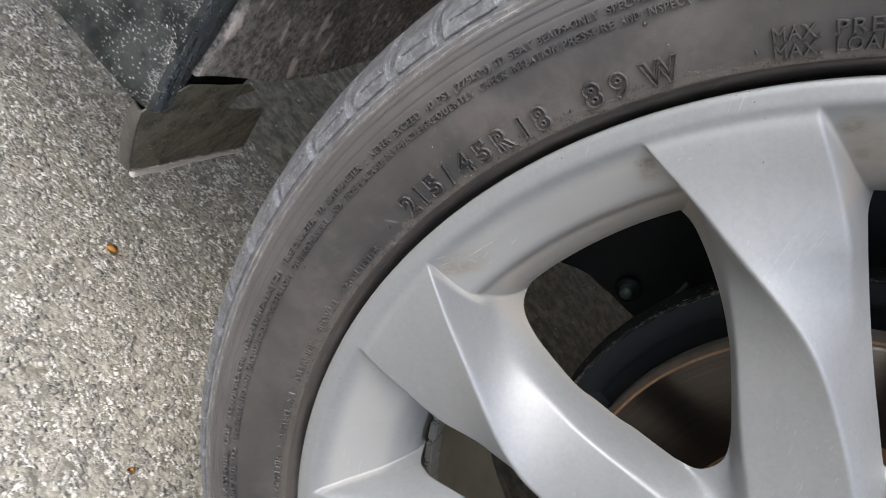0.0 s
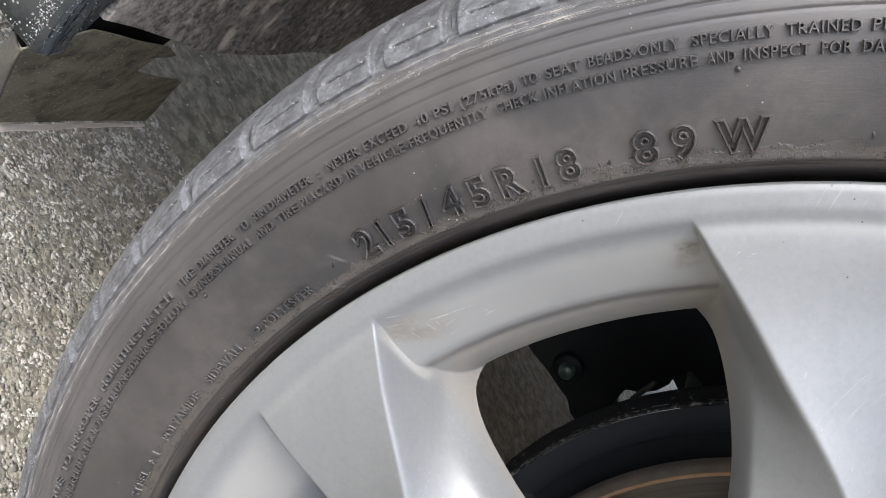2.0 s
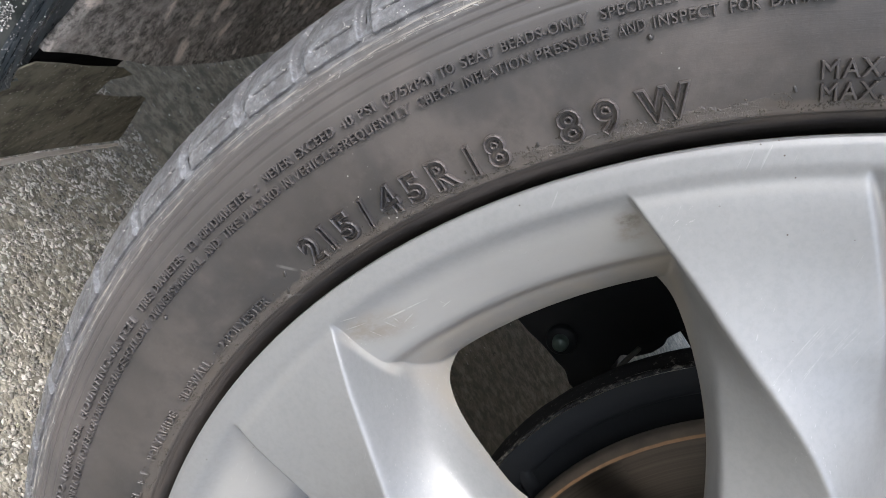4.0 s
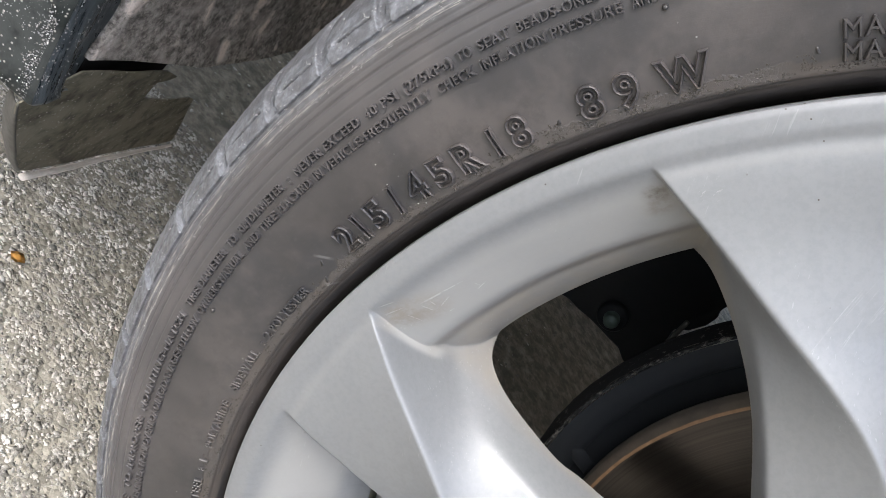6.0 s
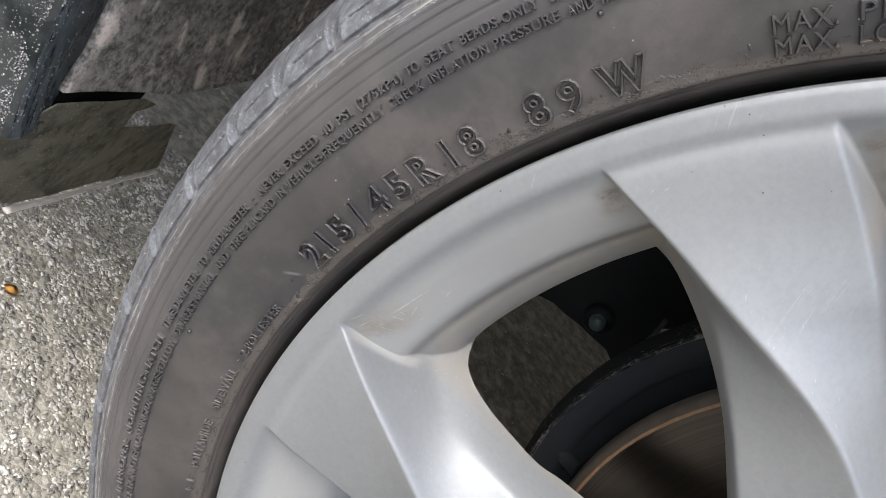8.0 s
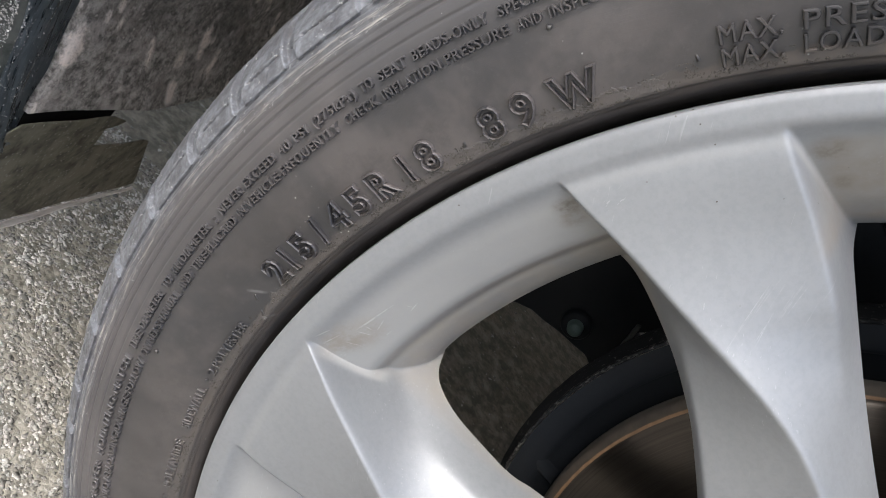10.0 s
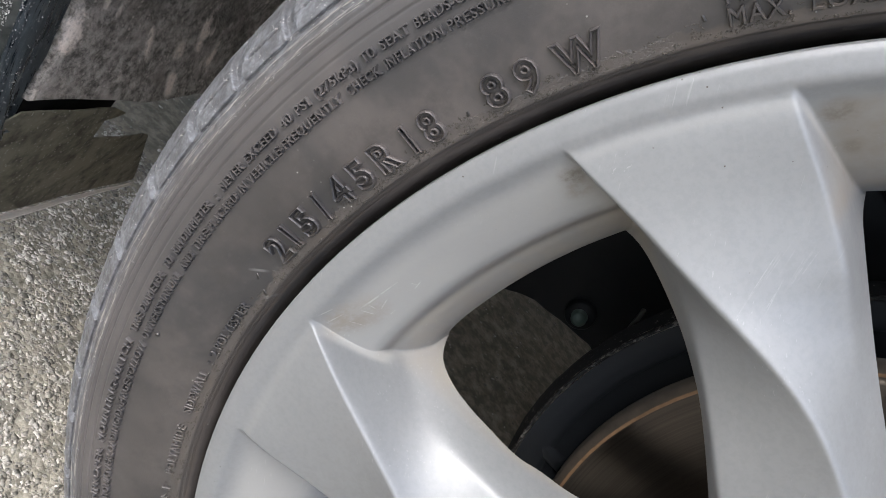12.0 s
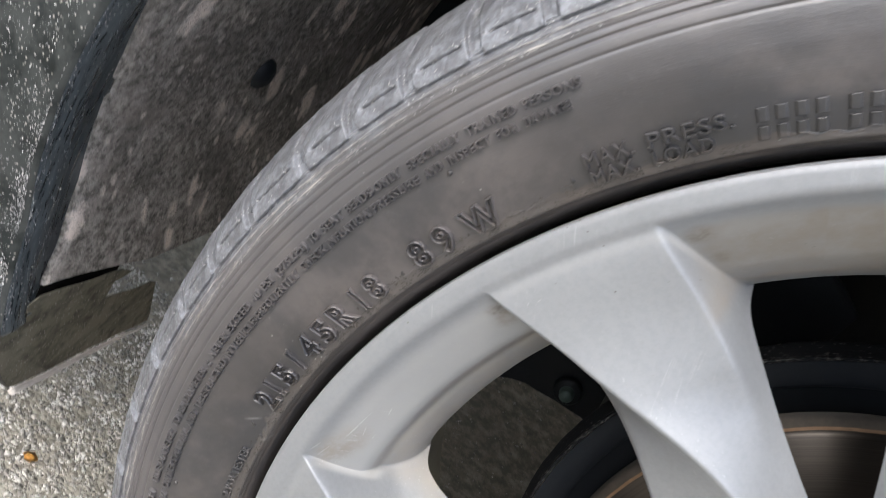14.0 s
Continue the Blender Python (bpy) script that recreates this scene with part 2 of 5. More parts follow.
    for r0, f0, r1, f1 in ((0.2289, 8.85, 0.2273, 4.89), (0.2285, 8.51, 0.2275, 6.36), (0.2278, 8.17, 0.2255, 8.29), (0.2242, 8.06, 0.2253, 6.87), (0.2281, 9.0, 0.2245, 8.89), (0.2332, 11.47, 0.2313, 10.03), (0.2282, 10.52, 0.2243, 10.43), (0.2221, 4.69, 0.2229, 3.71), (0.2242, 4.39, 0.2227, 4.27), (0.2208, 8.21, 0.2207, 7.68), (0.2365, 11.06, 0.2347, 9.92)):
        ends = [(r * math.cos(radians(AXIS + f)), z + r * math.sin(radians(AXIS + f))) for r, f in ((r0, f0), (r1, f1))]
        cut = k.math("MAXIMUM", cut, k.stroke(*ends, 0.00026))
    cut = k.math("MULTIPLY", cut, k.step(k.noise(700, 3, 0.6, k.place()), 0.35, 0.55, 0.25, 1))
    # a rubbed patch of slanting scratches on one spoke
    rnd, rub = random.Random(8), 0.0
    for n in range(13):
        x, y = -0.1640 + rnd.gauss(0, 0.0045), z + 0.0945 + rnd.gauss(0, 0.0050)
        run, lean = 0.003 + 0.006 * rnd.random(), radians(112 + rnd.gauss(0, 5))
        rub = k.math("MAXIMUM", rub, k.math("MULTIPLY", k.stroke((x - run * math.cos(lean), y - run * math.sin(lean)), (x + run * math.cos(lean), y + run * math.sin(lean)), 0.00022), rnd.uniform(0.4, 1.0)))
    rub = k.math("MULTIPLY", rub, k.step(k.noise(600, 3, 0.6, k.place()), 0.40, 0.60, 0.2, 1))
    chip = k.math("MULTIPLY", k.step(k.noise(1300, 2, 0.5, k.turned((0, radians(10), 0), (1, 1, 0.25))), 0.66, 0.70), k.near((-0.2150, 0.0, z + 0.082), 0.002, 0.006))
    hair = k.math("MULTIPLY", k.step(k.noise(1100, 2, 0.5, k.turned((0, radians(38), 0), (1, 1, 0.04))), 0.67, 0.72), k.step(k.noise(26, 3, 0.6, k.place()), 0.50, 0.60))
    scratch = k.math("MAXIMUM", k.math("MAXIMUM", k.math("MULTIPLY", cut, 0.45), k.math("MULTIPLY", chip, 0.25)), k.math("MULTIPLY", k.math("MAXIMUM", rub, hair), 0.18))
    col = k.mix(k.math("MULTIPLY", scratch, 0.7), col, (0.64, 0.63, 0.61))
    spk = k.math("MULTIPLY", k.step(k.voronoi(170, vec=k.place()), 0.048, 0.030), k.step(k.noise(20, 3, 0.6, k.place()), 0.50, 0.58))
    col = k.mix(spk, col, (0.09, 0.078, 0.065))
    k.set("Base Color", col)
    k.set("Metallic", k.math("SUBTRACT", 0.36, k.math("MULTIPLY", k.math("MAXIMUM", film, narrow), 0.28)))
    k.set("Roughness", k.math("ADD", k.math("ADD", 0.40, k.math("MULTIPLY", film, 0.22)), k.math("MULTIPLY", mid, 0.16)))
    k.set("Coat Weight", 0.06), k.set("Coat Roughness", 0.3)
    k.bump(flake, 0.09, 0.0002)
    k.bump(k.noise(560, 2, 0.5, k.place()), 0.01, 0.0003)
    k.bump(scratch, 0.35, 0.0003)
    k.bump(wipe, 0.05, 0.0006)
    k.bump(k.math("MULTIPLY", k.noise(420, 3), k.step(big, 0.42, 0.62)), 0.03, 0.0003)
    return k.m


def asphalt_material(stones):
    k = Mat("chip_aggregate" if stones else "worn_concrete", 0.85)
    big = k.noise(5, 4)
    if stones:
        col = k.ramp(k.island(), [(0.0, (0.15, 0.139, 0.119)), (0.28, (0.25, 0.233, 0.201)), (0.5, (0.38, 0.357, 0.311)), (0.8, (0.52, 0.49, 0.432)), (1.0, (0.80, 0.77, 0.70))])
        col = k.mix(k.step(k.noise(900, 3), 0.40, 0.8, 0, 0.35), col, (0.18, 0.172, 0.155))
        col = k.mix(k.step(k.noise(95, 5, 0.7, distortion=0.6), 0.46, 0.58, 0, 0.75), col, (0.105, 0.100, 0.087))
        col = k.mix(k.step(k.noise(70, 5, 0.72, distortion=0.5), 0.50, 0.60, 0, 0.75), col, (0.72, 0.69, 0.63))
    else:
        col = k.mix(k.noise(240, 5, 0.7), (0.15, 0.138, 0.108), (0.56, 0.52, 0.43))
        col = k.mix(k.step(k.voronoi(420), 0.25, 0.5, 0.2, 1.0), k.mix(k.voronoi(420, "Color"), (0.11, 0.102, 0.084), (0.60, 0.56, 0.475)), col)
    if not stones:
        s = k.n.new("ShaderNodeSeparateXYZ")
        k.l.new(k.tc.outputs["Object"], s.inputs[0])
        # browner, blotchy tone that grows from y 0.08 to 0.30
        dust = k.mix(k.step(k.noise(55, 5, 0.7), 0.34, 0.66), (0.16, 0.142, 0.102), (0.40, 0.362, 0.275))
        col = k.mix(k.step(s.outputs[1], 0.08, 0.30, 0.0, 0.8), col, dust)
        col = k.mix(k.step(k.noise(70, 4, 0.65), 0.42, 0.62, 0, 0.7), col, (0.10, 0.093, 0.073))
    col = k.mix(k.step(big, 0.40, 0.66, 0, 0.3), col, (0.19, 0.18, 0.16))
    k.set("Base Color", col)
    if stones:
        k.bump(k.noise(500, 4, 0.7), 0.45, 0.0012)
    else:
        # rough in the open, smoother from y 0.16 inwards
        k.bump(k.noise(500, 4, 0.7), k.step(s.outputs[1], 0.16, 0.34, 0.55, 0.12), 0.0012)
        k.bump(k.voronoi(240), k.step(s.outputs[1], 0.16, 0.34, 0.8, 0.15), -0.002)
    return k.m


def liner_material():
    k = Mat("felt_arch_liner", 0.95)
    along = k.turned((radians(36), 0, 0), (1, 0.8, 1))
    g, h = k.noise(230, 5, 0.75, along), k.noise(620, 3, 0.7, along)
    col = k.mix(k.step(g, 0.34, 0.68), (0.088, 0.079, 0.070), (0.43, 0.395, 0.355))
    col = k.mix(k.step(h, 0.45, 0.75, 0, 0.4), col, (0.33, 0.30, 0.28))
    col = k.mix(k.step(k.noise(48, 4, 0.65, along), 0.48, 0.66, 0, 0.55), col, (0.38, 0.335, 0.305))
    col = k.mix(k.step(k.noise(20, 4, 0.6), 0.46, 0.62, 0, 0.5), col, (0.080, 0.072, 0.062))
    # mud flung up by the wheel: a few long soft splashes and smaller spots
    flung = k.turned((radians(-12), 0, 0), (1, 1, 0.58))
    edge = k.math("MULTIPLY", k.noise(170, 5, 0.7, along), 0.6)
    big = k.math("MULTIPLY", k.step(k.math("ADD", k.voronoi(46, vec=flung), edge), 0.72, 0.52), k.step(k.noise(19, 2, 0.5, flung), 0.48, 0.53))
    small = k.math("MULTIPLY", k.step(k.math("ADD", k.voronoi(120, vec=flung), edge), 0.66, 0.46), k.step(k.noise(31, 2, 0.5, along), 0.48, 0.58))
    mud = k.math("MULTIPLY", k.math("MAXIMUM", big, k.math("MULTIPLY", small, 0.7)), k.step(g, 0.25, 0.55, 0.65, 1))
    col = k.mix(k.math("MULTIPLY", mud, 0.95), col, (0.80, 0.70, 0.63))
    spots = k.math("MULTIPLY", k.step(k.voronoi(300, vec=along), 0.30, 0.14), k.step(k.noise(50, 3, 0.6, along), 0.45, 0.6))
    col = k.mix(k.math("MULTIPLY", spots, 0.7), col, (0.47, 0.42, 0.38))
    k.set("Base Color", col)
    k.bump(g, 0.9, 0.0018)
    k.bump(mud, 0.5, 0.0015)
    return k.m


def plastic_material(name, a, b, dusty, rough):
    """Dark trim plastic with a film of dried mud and pale specks."""
    k = Mat(name, rough)
    g, m = k.noise(120, 5, 0.7), k.noise(42, 5, 0.7)
    col = k.mix(k.step(g, 0.25, 0.75), a, b)
    col = k.mix(k.step(m, 0.40, 0.60, 0, 0.9), col, dusty)
    spk = k.math("MULTIPLY", k.step(k.voronoi(420), 0.26, 0.10), k.step(k.noise(75, 3), 0.40, 0.52))
    col = k.mix(spk, col, k.mix(0.65, dusty, (0.50, 0.47, 0.43)))
    k.set("Base Color", col)
    k.set("Roughness", k.step(m, 0.35, 0.7, rough, min(1, rough + 0.3)))
    k.set("Specular IOR Level", 0.28)
    k.bump(g, 0.4, 0.0006)
    k.bump(k.noise(420, 4, 0.7), 0.35, 0.0005)
    k.bump(spk, 0.6, 0.0006)
    return k.m


def flange_material():
    """Scuffed, wet-looking plastic with streaks along the edge."""
    k = Mat("scuffed_flange_plastic", 0.3)
    run = k.noise(1.0, 4, 0.65, k.turned((0, 0, 0), (160, 420, 45)))
    g = k.noise(150, 5, 0.7)
    col = k.mix(k.step(run, 0.40, 0.66), (0.026, 0.034, 0.039), (0.105, 0.122, 0.132))
    col = k.mix(k.step(g, 0.5, 0.75, 0, 0.6), col, (0.16, 0.178, 0.188))
    spk = k.math("MULTIPLY", k.step(k.voronoi(420), 0.24, 0.10), k.step(k.noise(70, 3), 0.48, 0.58))
    col = k.mix(spk, col, (0.50, 0.48, 0.46))
    k.set("Base Color", col)
    k.set("Roughness", k.step(run, 0.4, 0.6, 0.26, 0.55))
    k.bump(run, 0.3, 0.0005)
    k.bump(spk, 0.6, 0.0006)
    return k.m


def plain_material(name, a, b, rough=0.6, metal=0.0, scale=60, bump=0.3):
    k = Mat(name, rough, metal)
    n = k.noise(scale, 5, 0.65)
    k.set("Base Color", k.mix(n, a, b))
    k.set("Roughness", k.step(k.noise(scale * 0.3, 3), 0.3, 0.7, rough - 0.08, rough + 0.1))
    k.bump(n, bump, 0.0006)
    return k.m


def scab_material(name, a, b, pale):
    """Black painted steel that flakes in small pale scabs."""
    k = Mat(name, 0.9)
    scab = k.math("MULTIPLY", k.step(k.noise(420, 4, 0.7), a, b), k.step(k.noise(55, 3), 0.38, 0.58, 0.15, 1.0))
    k.set("Base Color", k.mix(scab, (0.006, 0.0065, 0.0075), (pale, pale * 0.97, pale * 0.9)))
    k.set("Specular IOR Level", 0.25)
    k.bump(scab, 0.6, 0.0008)
    return k.m


def rotor_material():
    k = Mat("scored_disc_steel", 0.38, 0.9)
    ring = k.noise(1.0, 4, 0.7, k.polar(1500, 0.5))
    col = k.mix(ring, (0.040, 0.035, 0.030), (0.100, 0.086, 0.072))
    rad = k.math("ADD", k.radius(), k.math("MULTIPLY", k.noise(70, 3), 0.0008))
    rust = k.math("MULTIPLY", k.step(rad, 0.1222, 0.1227), k.step(rad, 0.1239, 0.1234))
    rim = k.step(rad, 0.1233, 0.1238)
    col = k.mix(rim, col, k.mix(k.noise(200, 3), (0.03, 0.026, 0.022), (0.085, 0.068, 0.052)))
    col = k.mix(rust, col, k.mix(k.noise(300, 3), (0.12, 0.072, 0.038), (0.29, 0.18, 0.10)))
    k.set("Base Color", col)
    k.set("Metallic", k.math("SUBTRACT", 0.9, k.math("MULTIPLY", k.math("MAXIMUM", rust, rim), 0.8)))
    k.set("Roughness", k.math("ADD", 0.36, k.math("MULTIPLY", k.math("MAXIMUM", rust, rim), 0.4)))
    turning = k.n.new("ShaderNodeTangent")       # the pads leave fine rings, which stretch the gloss along the radius
    turning.direction_type, turning.axis = "RADIAL", "Y"
    k.set("Anisotropic", 0.8), k.set("Anisotropic Rotation", 0.25), k.l.new(turning.outputs[0], k.b.inputs["Tangent"])
    k.bump(ring, 0.2, 0.0004)
    return k.m


RUBBER = rubber_material()
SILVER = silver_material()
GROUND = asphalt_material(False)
CHIPS = asphalt_material(True)
FELT = liner_material()
BUMPER = plastic_material("dirty_bumper_plastic", (0.006, 0.008, 0.008), (0.016, 0.020, 0.020), (0.048, 0.052, 0.050), 0.38)
FLANGE = flange_material()
FLAP = plastic_material("muddy_flap_plastic", (0.044, 0.040, 0.028), (0.172, 0.159, 0.116), (0.210, 0.193, 0.148), 0.75)
DARK = plain_material("black_painted_steel", (0.009, 0.0105, 0.0128), (0.018, 0.0205, 0.0245), 0.5)
DARK.node_tree.nodes["Principled BSDF"].inputs["Specular IOR Level"].default_value = 0.25
EDGE = scab_material("chipped_shield_edge", 0.48, 0.62, 0.12)
SCABBY = scab_material("flaking_flange_steel", 0.58, 0.66, 0.10)
ROTOR = rotor_material()
BARREL = plain_material("brake_dusted_barrel", (0.15, 0.14, 0.105), (0.27, 0.26, 0.20), 0.5, 0.5, 30)
LEAD = plain_material("dull_balance_weight", (0.26, 0.26, 0.25), (0.38, 0.38, 0.37), 0.55, 0.5, 200)
ZINC = plain_material("zinc_bolt", (0.07, 0.105, 0.098), (0.15, 0.20, 0.185), 0.45, 0.5, 300)
PAINT = plain_material("dark_car_paint", (0.015, 0.018, 0.02), (0.022, 0.026, 0.03), 0.25, scale=20, bump=0.0)
LEAF = plain_material("dry_orange_leaf", (0.62, 0.28, 0.045), (0.80, 0.48, 0.14), 0.7, scale=300)
BUSH = plain_material("dull_olive_rubber", (0.10, 0.10, 0.075), (0.17, 0.165, 0.13), 0.8, scale=200)
BRACKET = plain_material("dull_bracket_steel", (0.015, 0.0155, 0.014), (0.05, 0.05, 0.045), 0.7, scale=200)
BEAD = plain_material("dusty_edge_plastic", (0.05, 0.047, 0.040), (0.14, 0.13, 0.115), 0.8, scale=250)
# near-black without gloss: stands in for the shade in the flap's slit
SLIT_SHADE = plain_material("black_slit_shade", (0.004, 0.004, 0.004), (0.008, 0.008, 0.008), 0.9)
SLIT_SHADE.node_tree.nodes["Principled BSDF"].inputs["Specular IOR Level"].default_value = 0.1
# pale tone that paints the lit lower edge of the flap
LIT_LIP = plain_material("lit_lip_edge", (0.50, 0.45, 0.395), (0.80, 0.735, 0.66), 0.95, scale=400, bump=0.8)


def water_material():
    k = Mat("grit_spatter", 0.15, 0.0, (0.45, 0.45, 0.45))
    k.set("Base Color", k.ramp(k.island(), [(0.0, (0.13, 0.13, 0.13)), (0.7, (0.30, 0.295, 0.29)), (1.0, (0.70, 0.69, 0.67))]))
    k.set("Roughness", 0.3)
    return k.m


DROPS = water_material()


# ---------------------------------------------------------------- building tools
def part(name, bm, material, parent=None, label="", smooth=True):
    me = bpy.data.meshes.new(name)
    if smooth:
        for f in bm.faces:
            f.smooth = True
    bm.to_mesh(me)
    bm.free()
    return piece(name, me, material, parent, label)


def piece(name, me, material, parent=None, label="", m=None):
    """An object on mesh data that it may share with others."""
    if material and not me.materials:
        me.materials.append(material)
    ob = new(name, me)
    if parent:
        ob.parent = parent
    if m:
        ob.matrix_basis = m
    if label:
        ob["label"] = label
    return ob


def raw(name, verts, faces, normals=None):
    me = bpy.data.meshes.new(name)
    me.from_pydata(verts, [], faces)
    me.polygons.foreach_set("use_smooth", [True] * len(me.polygons))
    me.update()
    if normals is not None:
        me.normals_split_custom_set_from_vertices(normals)
    return me


def empty(name, loc, label, category, group="", kind=""):
    return tagged(at(new(name), loc), label, category, group, kind)


def at(ob, loc):
    ob.location = loc
    return ob


def lathe(prof, n=180, a0=0.0, a1=360.0):
    """A surface turned round the y axis; prof: (radius, y)."""
    full = abs(a1 - a0) > 359.9
    count = n if full else n + 1
    bm = bmesh.new()
    rings = [[bm.verts.new((r * math.cos(radians(a0 + (a1 - a0) * i / n)), y, r * math.sin(radians(a0 + (a1 - a0) * i / n)))) for i in range(count)] for r, y in prof]
    for a, b in zip(rings, rings[1:]):
        for i in range(n):
            j = (i + 1) % count
            bm.faces.new((a[i], a[j], b[j], b[i]))
    return bm


def slab(poly, y0, y1, bevel=0.0):
    """A flat outline in x and z, drawn out from y0 to y1."""
    bm = bmesh.new()
    a, b = [bm.verts.new((x, y0, z)) for x, z in poly], [bm.verts.new((x, y1, z)) for x, z in poly]
    bm.faces.new(a), bm.faces.new(b[::-1])
    for i in range(len(poly)):
        j = (i + 1) % len(poly)
        bm.faces.new((a[j], a[i], b[i], b[j]))
    bmesh.ops.recalc_face_normals(bm, faces=bm.faces)
    if bevel:
        bmesh.ops.bevel(bm, geom=bm.edges[:], offset=bevel, segments=2, affect="EDGES", profile=0.5)
    return bm


def smooth_at(x, xs, ys, soft):
    """Values through knots, rounded over a width of soft."""
    x = np.asarray(x, float)
    xs, ys = np.array(xs, float), np.array(ys, float)
    taps, w = np.linspace(-2, 2, 9), np.exp(-np.linspace(-2, 2, 9) ** 2 / 2)
    return sum(k * np.interp(x + soft * d, xs, ys) for k, d in zip(w / w.sum(), taps))


def curve(x, xs, ys):
    """A smooth monotone curve through knots."""
    xs, ys = np.array(xs, float), np.array(ys, float)
    h, d = np.diff(xs), np.diff(ys) / np.diff(xs)
    m = np.zeros(len(xs))
    m[0], m[-1] = d[0], d[-1]
    for i in range(1, len(xs) - 1):
        if d[i - 1] * d[i] > 0:
            a, b = 2 * h[i] + h[i - 1], h[i] + 2 * h[i - 1]
            m[i] = (a + b) / (a / d[i - 1] + b / d[i])
    x = np.clip(np.asarray(x, float), xs[0], xs[-1])
    i = np.clip(np.searchsorted(xs, x) - 1, 0, len(h) - 1)
    t = (x - xs[i]) / h[i]
    return ys[i] * (1 + 2 * t) * (1 - t) ** 2 + ys[i + 1] * t * t * (3 - 2 * t) + h[i] * (m[i] * t * (1 - t) ** 2 + m[i + 1] * t * t * (t - 1))


def spin(k):
    return Matrix.Rotation(radians(k), 4, "Y")


# ---------------------------------------------------------------- alloy wheel
# Five pairs of mirrored spokes. phi: degrees from the middle of the wide window of a pair; r: metres from the axle.
R_WIN = [0.1003, 0.1010, 0.1036, 0.1075, 0.112, 0.120, 0.130, 0.140, 0.155, 0.170, 0.183, 0.192, 0.1970, 0.1998, 0.2010, 0.2014, 0.2014]
F_WIN = [0.0, 2.5, 4.7, 6.2, 7.4, 8.9, 10.4, 11.6, 12.7, 13.0, 12.8, 12.35, 11.7, 10.6, 9.0, 5.0, 0.0]
R_SLOT = [0.1035, 0.1042, 0.107, 0.110, 0.120, 0.130, 0.140, 0.155, 0.170, 0.183, 0.192, 0.1962, 0.1990, 0.2000, 0.2004]
F_SLOT = [36.0, 35.6, 35.0, 34.6, 33.5, 32.5, 31.7, 30.8, 30.2, 29.85, 29.7, 29.9, 30.8, 32.2, 36.0]


def wheel_height(r, phi):
    """Depth behind the plane of the rim's edge."""
    f_a = curve(r, [0.05, 0.078, 0.090, 0.1003, 0.1075, 0.112, 0.12, 0.13, 0.15, 0.17, 0.19, 0.205, 0.22, 0.246], [0.0, 0.3, 2.2, 4.6, 6.2, 7.4, 8.9, 10.4, 12.4, 13.0, 12.4, 11.5, 10.8, 10.2])
    y_a = curve(r, [0.05, 0.078, 0.090, 0.1003, 0.11, 0.12, 0.15, 0.17, 0.19, 0.205, 0.22, 0.246], [0.003, 0.0060, 0.0128, 0.0205, 0.0235, 0.0250, 0.027, 0.029, 0.034, 0.0395, 0.047, 0.056])
    f_s = curve(r, [0.05, 0.09, 0.10, 0.12, 0.14, 0.15, 0.16, 0.17, 0.18, 0.19, 0.205, 0.246], [5, 7.2, 8.6, 10.8, 12.8, 13.7, 14.3, 14.7, 14.9, 14.7, 13.5, 10.8])
    y_s = curve(r, [0.05, 0.09, 0.11, 0.13, 0.14, 0.15, 0.16, 0.17, 0.18, 0.19, 0.205, 0.246], [0.0018, 0.0015, 0.002, 0.003, 0.0045, 0.007, 0.0100, 0.0125, 0.0148, 0.0180, 0.0255, 0.044])
    f_d = curve(r, [0.05, 0.09, 0.11, 0.13, 0.15, 0.16, 0.17, 0.18, 0.19, 0.20, 0.21, 0.22, 0.23, 0.246], [32.5, 30.7, 28.7, 26.7, 24.7, 23.2, 21.4, 19.5, 17.7, 16.2, 14.9, 13.6, 12.3, 10.4])
    y_d = curve(r, [0.05, 0.09, 0.13, 0.15, 0.17, 0.19, 0.21, 0.23, 0.2355, 0.246], [0.002, -0.001, -0.005, -0.007, -0.0065, -0.005, -0.003, -0.0008, 0.0003, 0.006])
    f_r = curve(r, [0.05, 0.09, 0.11, 0.13, 0.15, 0.17, 0.19, 0.21, 0.23, 0.246], [34.0, 33.0, 31.2, 29.6, 28.9, 28.5, 27.9, 26.9, 25.7, 25.0])
    y_r = curve(r, [0.05, 0.09, 0.13, 0.15, 0.17, 0.183, 0.19, 0.21, 0.23, 0.2355, 0.246], [0.003, 0.003, 0.005, 0.009, 0.0095, 0.0065, 0.0045, 0.0025, 0.0, 0.0005, 0.006])
    f_b = curve(r, [0.05, 0.10, 0.104, 0.11, 0.12, 0.14, 0.16, 0.18, 0.20, 0.22, 0.246], [36.6, 36.5, 35.6, 34.6, 33.5, 31.7, 30.6, 29.9, 29.5, 28.6, 27.4])
    y_b = curve(r, [0.05, 0.10, 0.12, 0.14, 0.16, 0.18, 0.19, 0.20, 0.22, 0.246], [0.004, 0.010, 0.014, 0.015, 0.017, 0.021, 0.024, 0.031, 0.040, 0.046])

    def facets(p):
        out = y_a + (p - f_a) * (y_a - y_s) / (f_a - f_s)
        floor_share = np.clip((0.128 - r) / 0.026, 0, 1)     # the floor below the wide window
        out = np.where(p < f_a, y_a * floor_share + out * (1 - floor_share), out)
        for fa, ya, fb, yb in ((f_s, y_s, f_d, y_d), (f_d, y_d, f_r, y_r), (f_r, y_r, f_b, y_b)):
            out = np.where(p >= fa, ya + (p - fa) * (yb - ya) / (fb - fa), out)
        return out

    taps, w = np.linspace(-2, 2, 9), np.exp(-np.linspace(-2, 2, 9) ** 2 / 2)
    width = np.degrees((0.0009 + 0.0016 * np.exp(-(phi / 4.0) ** 2) * np.clip((0.115 - r) / 0.012, 0, 1)) / r)
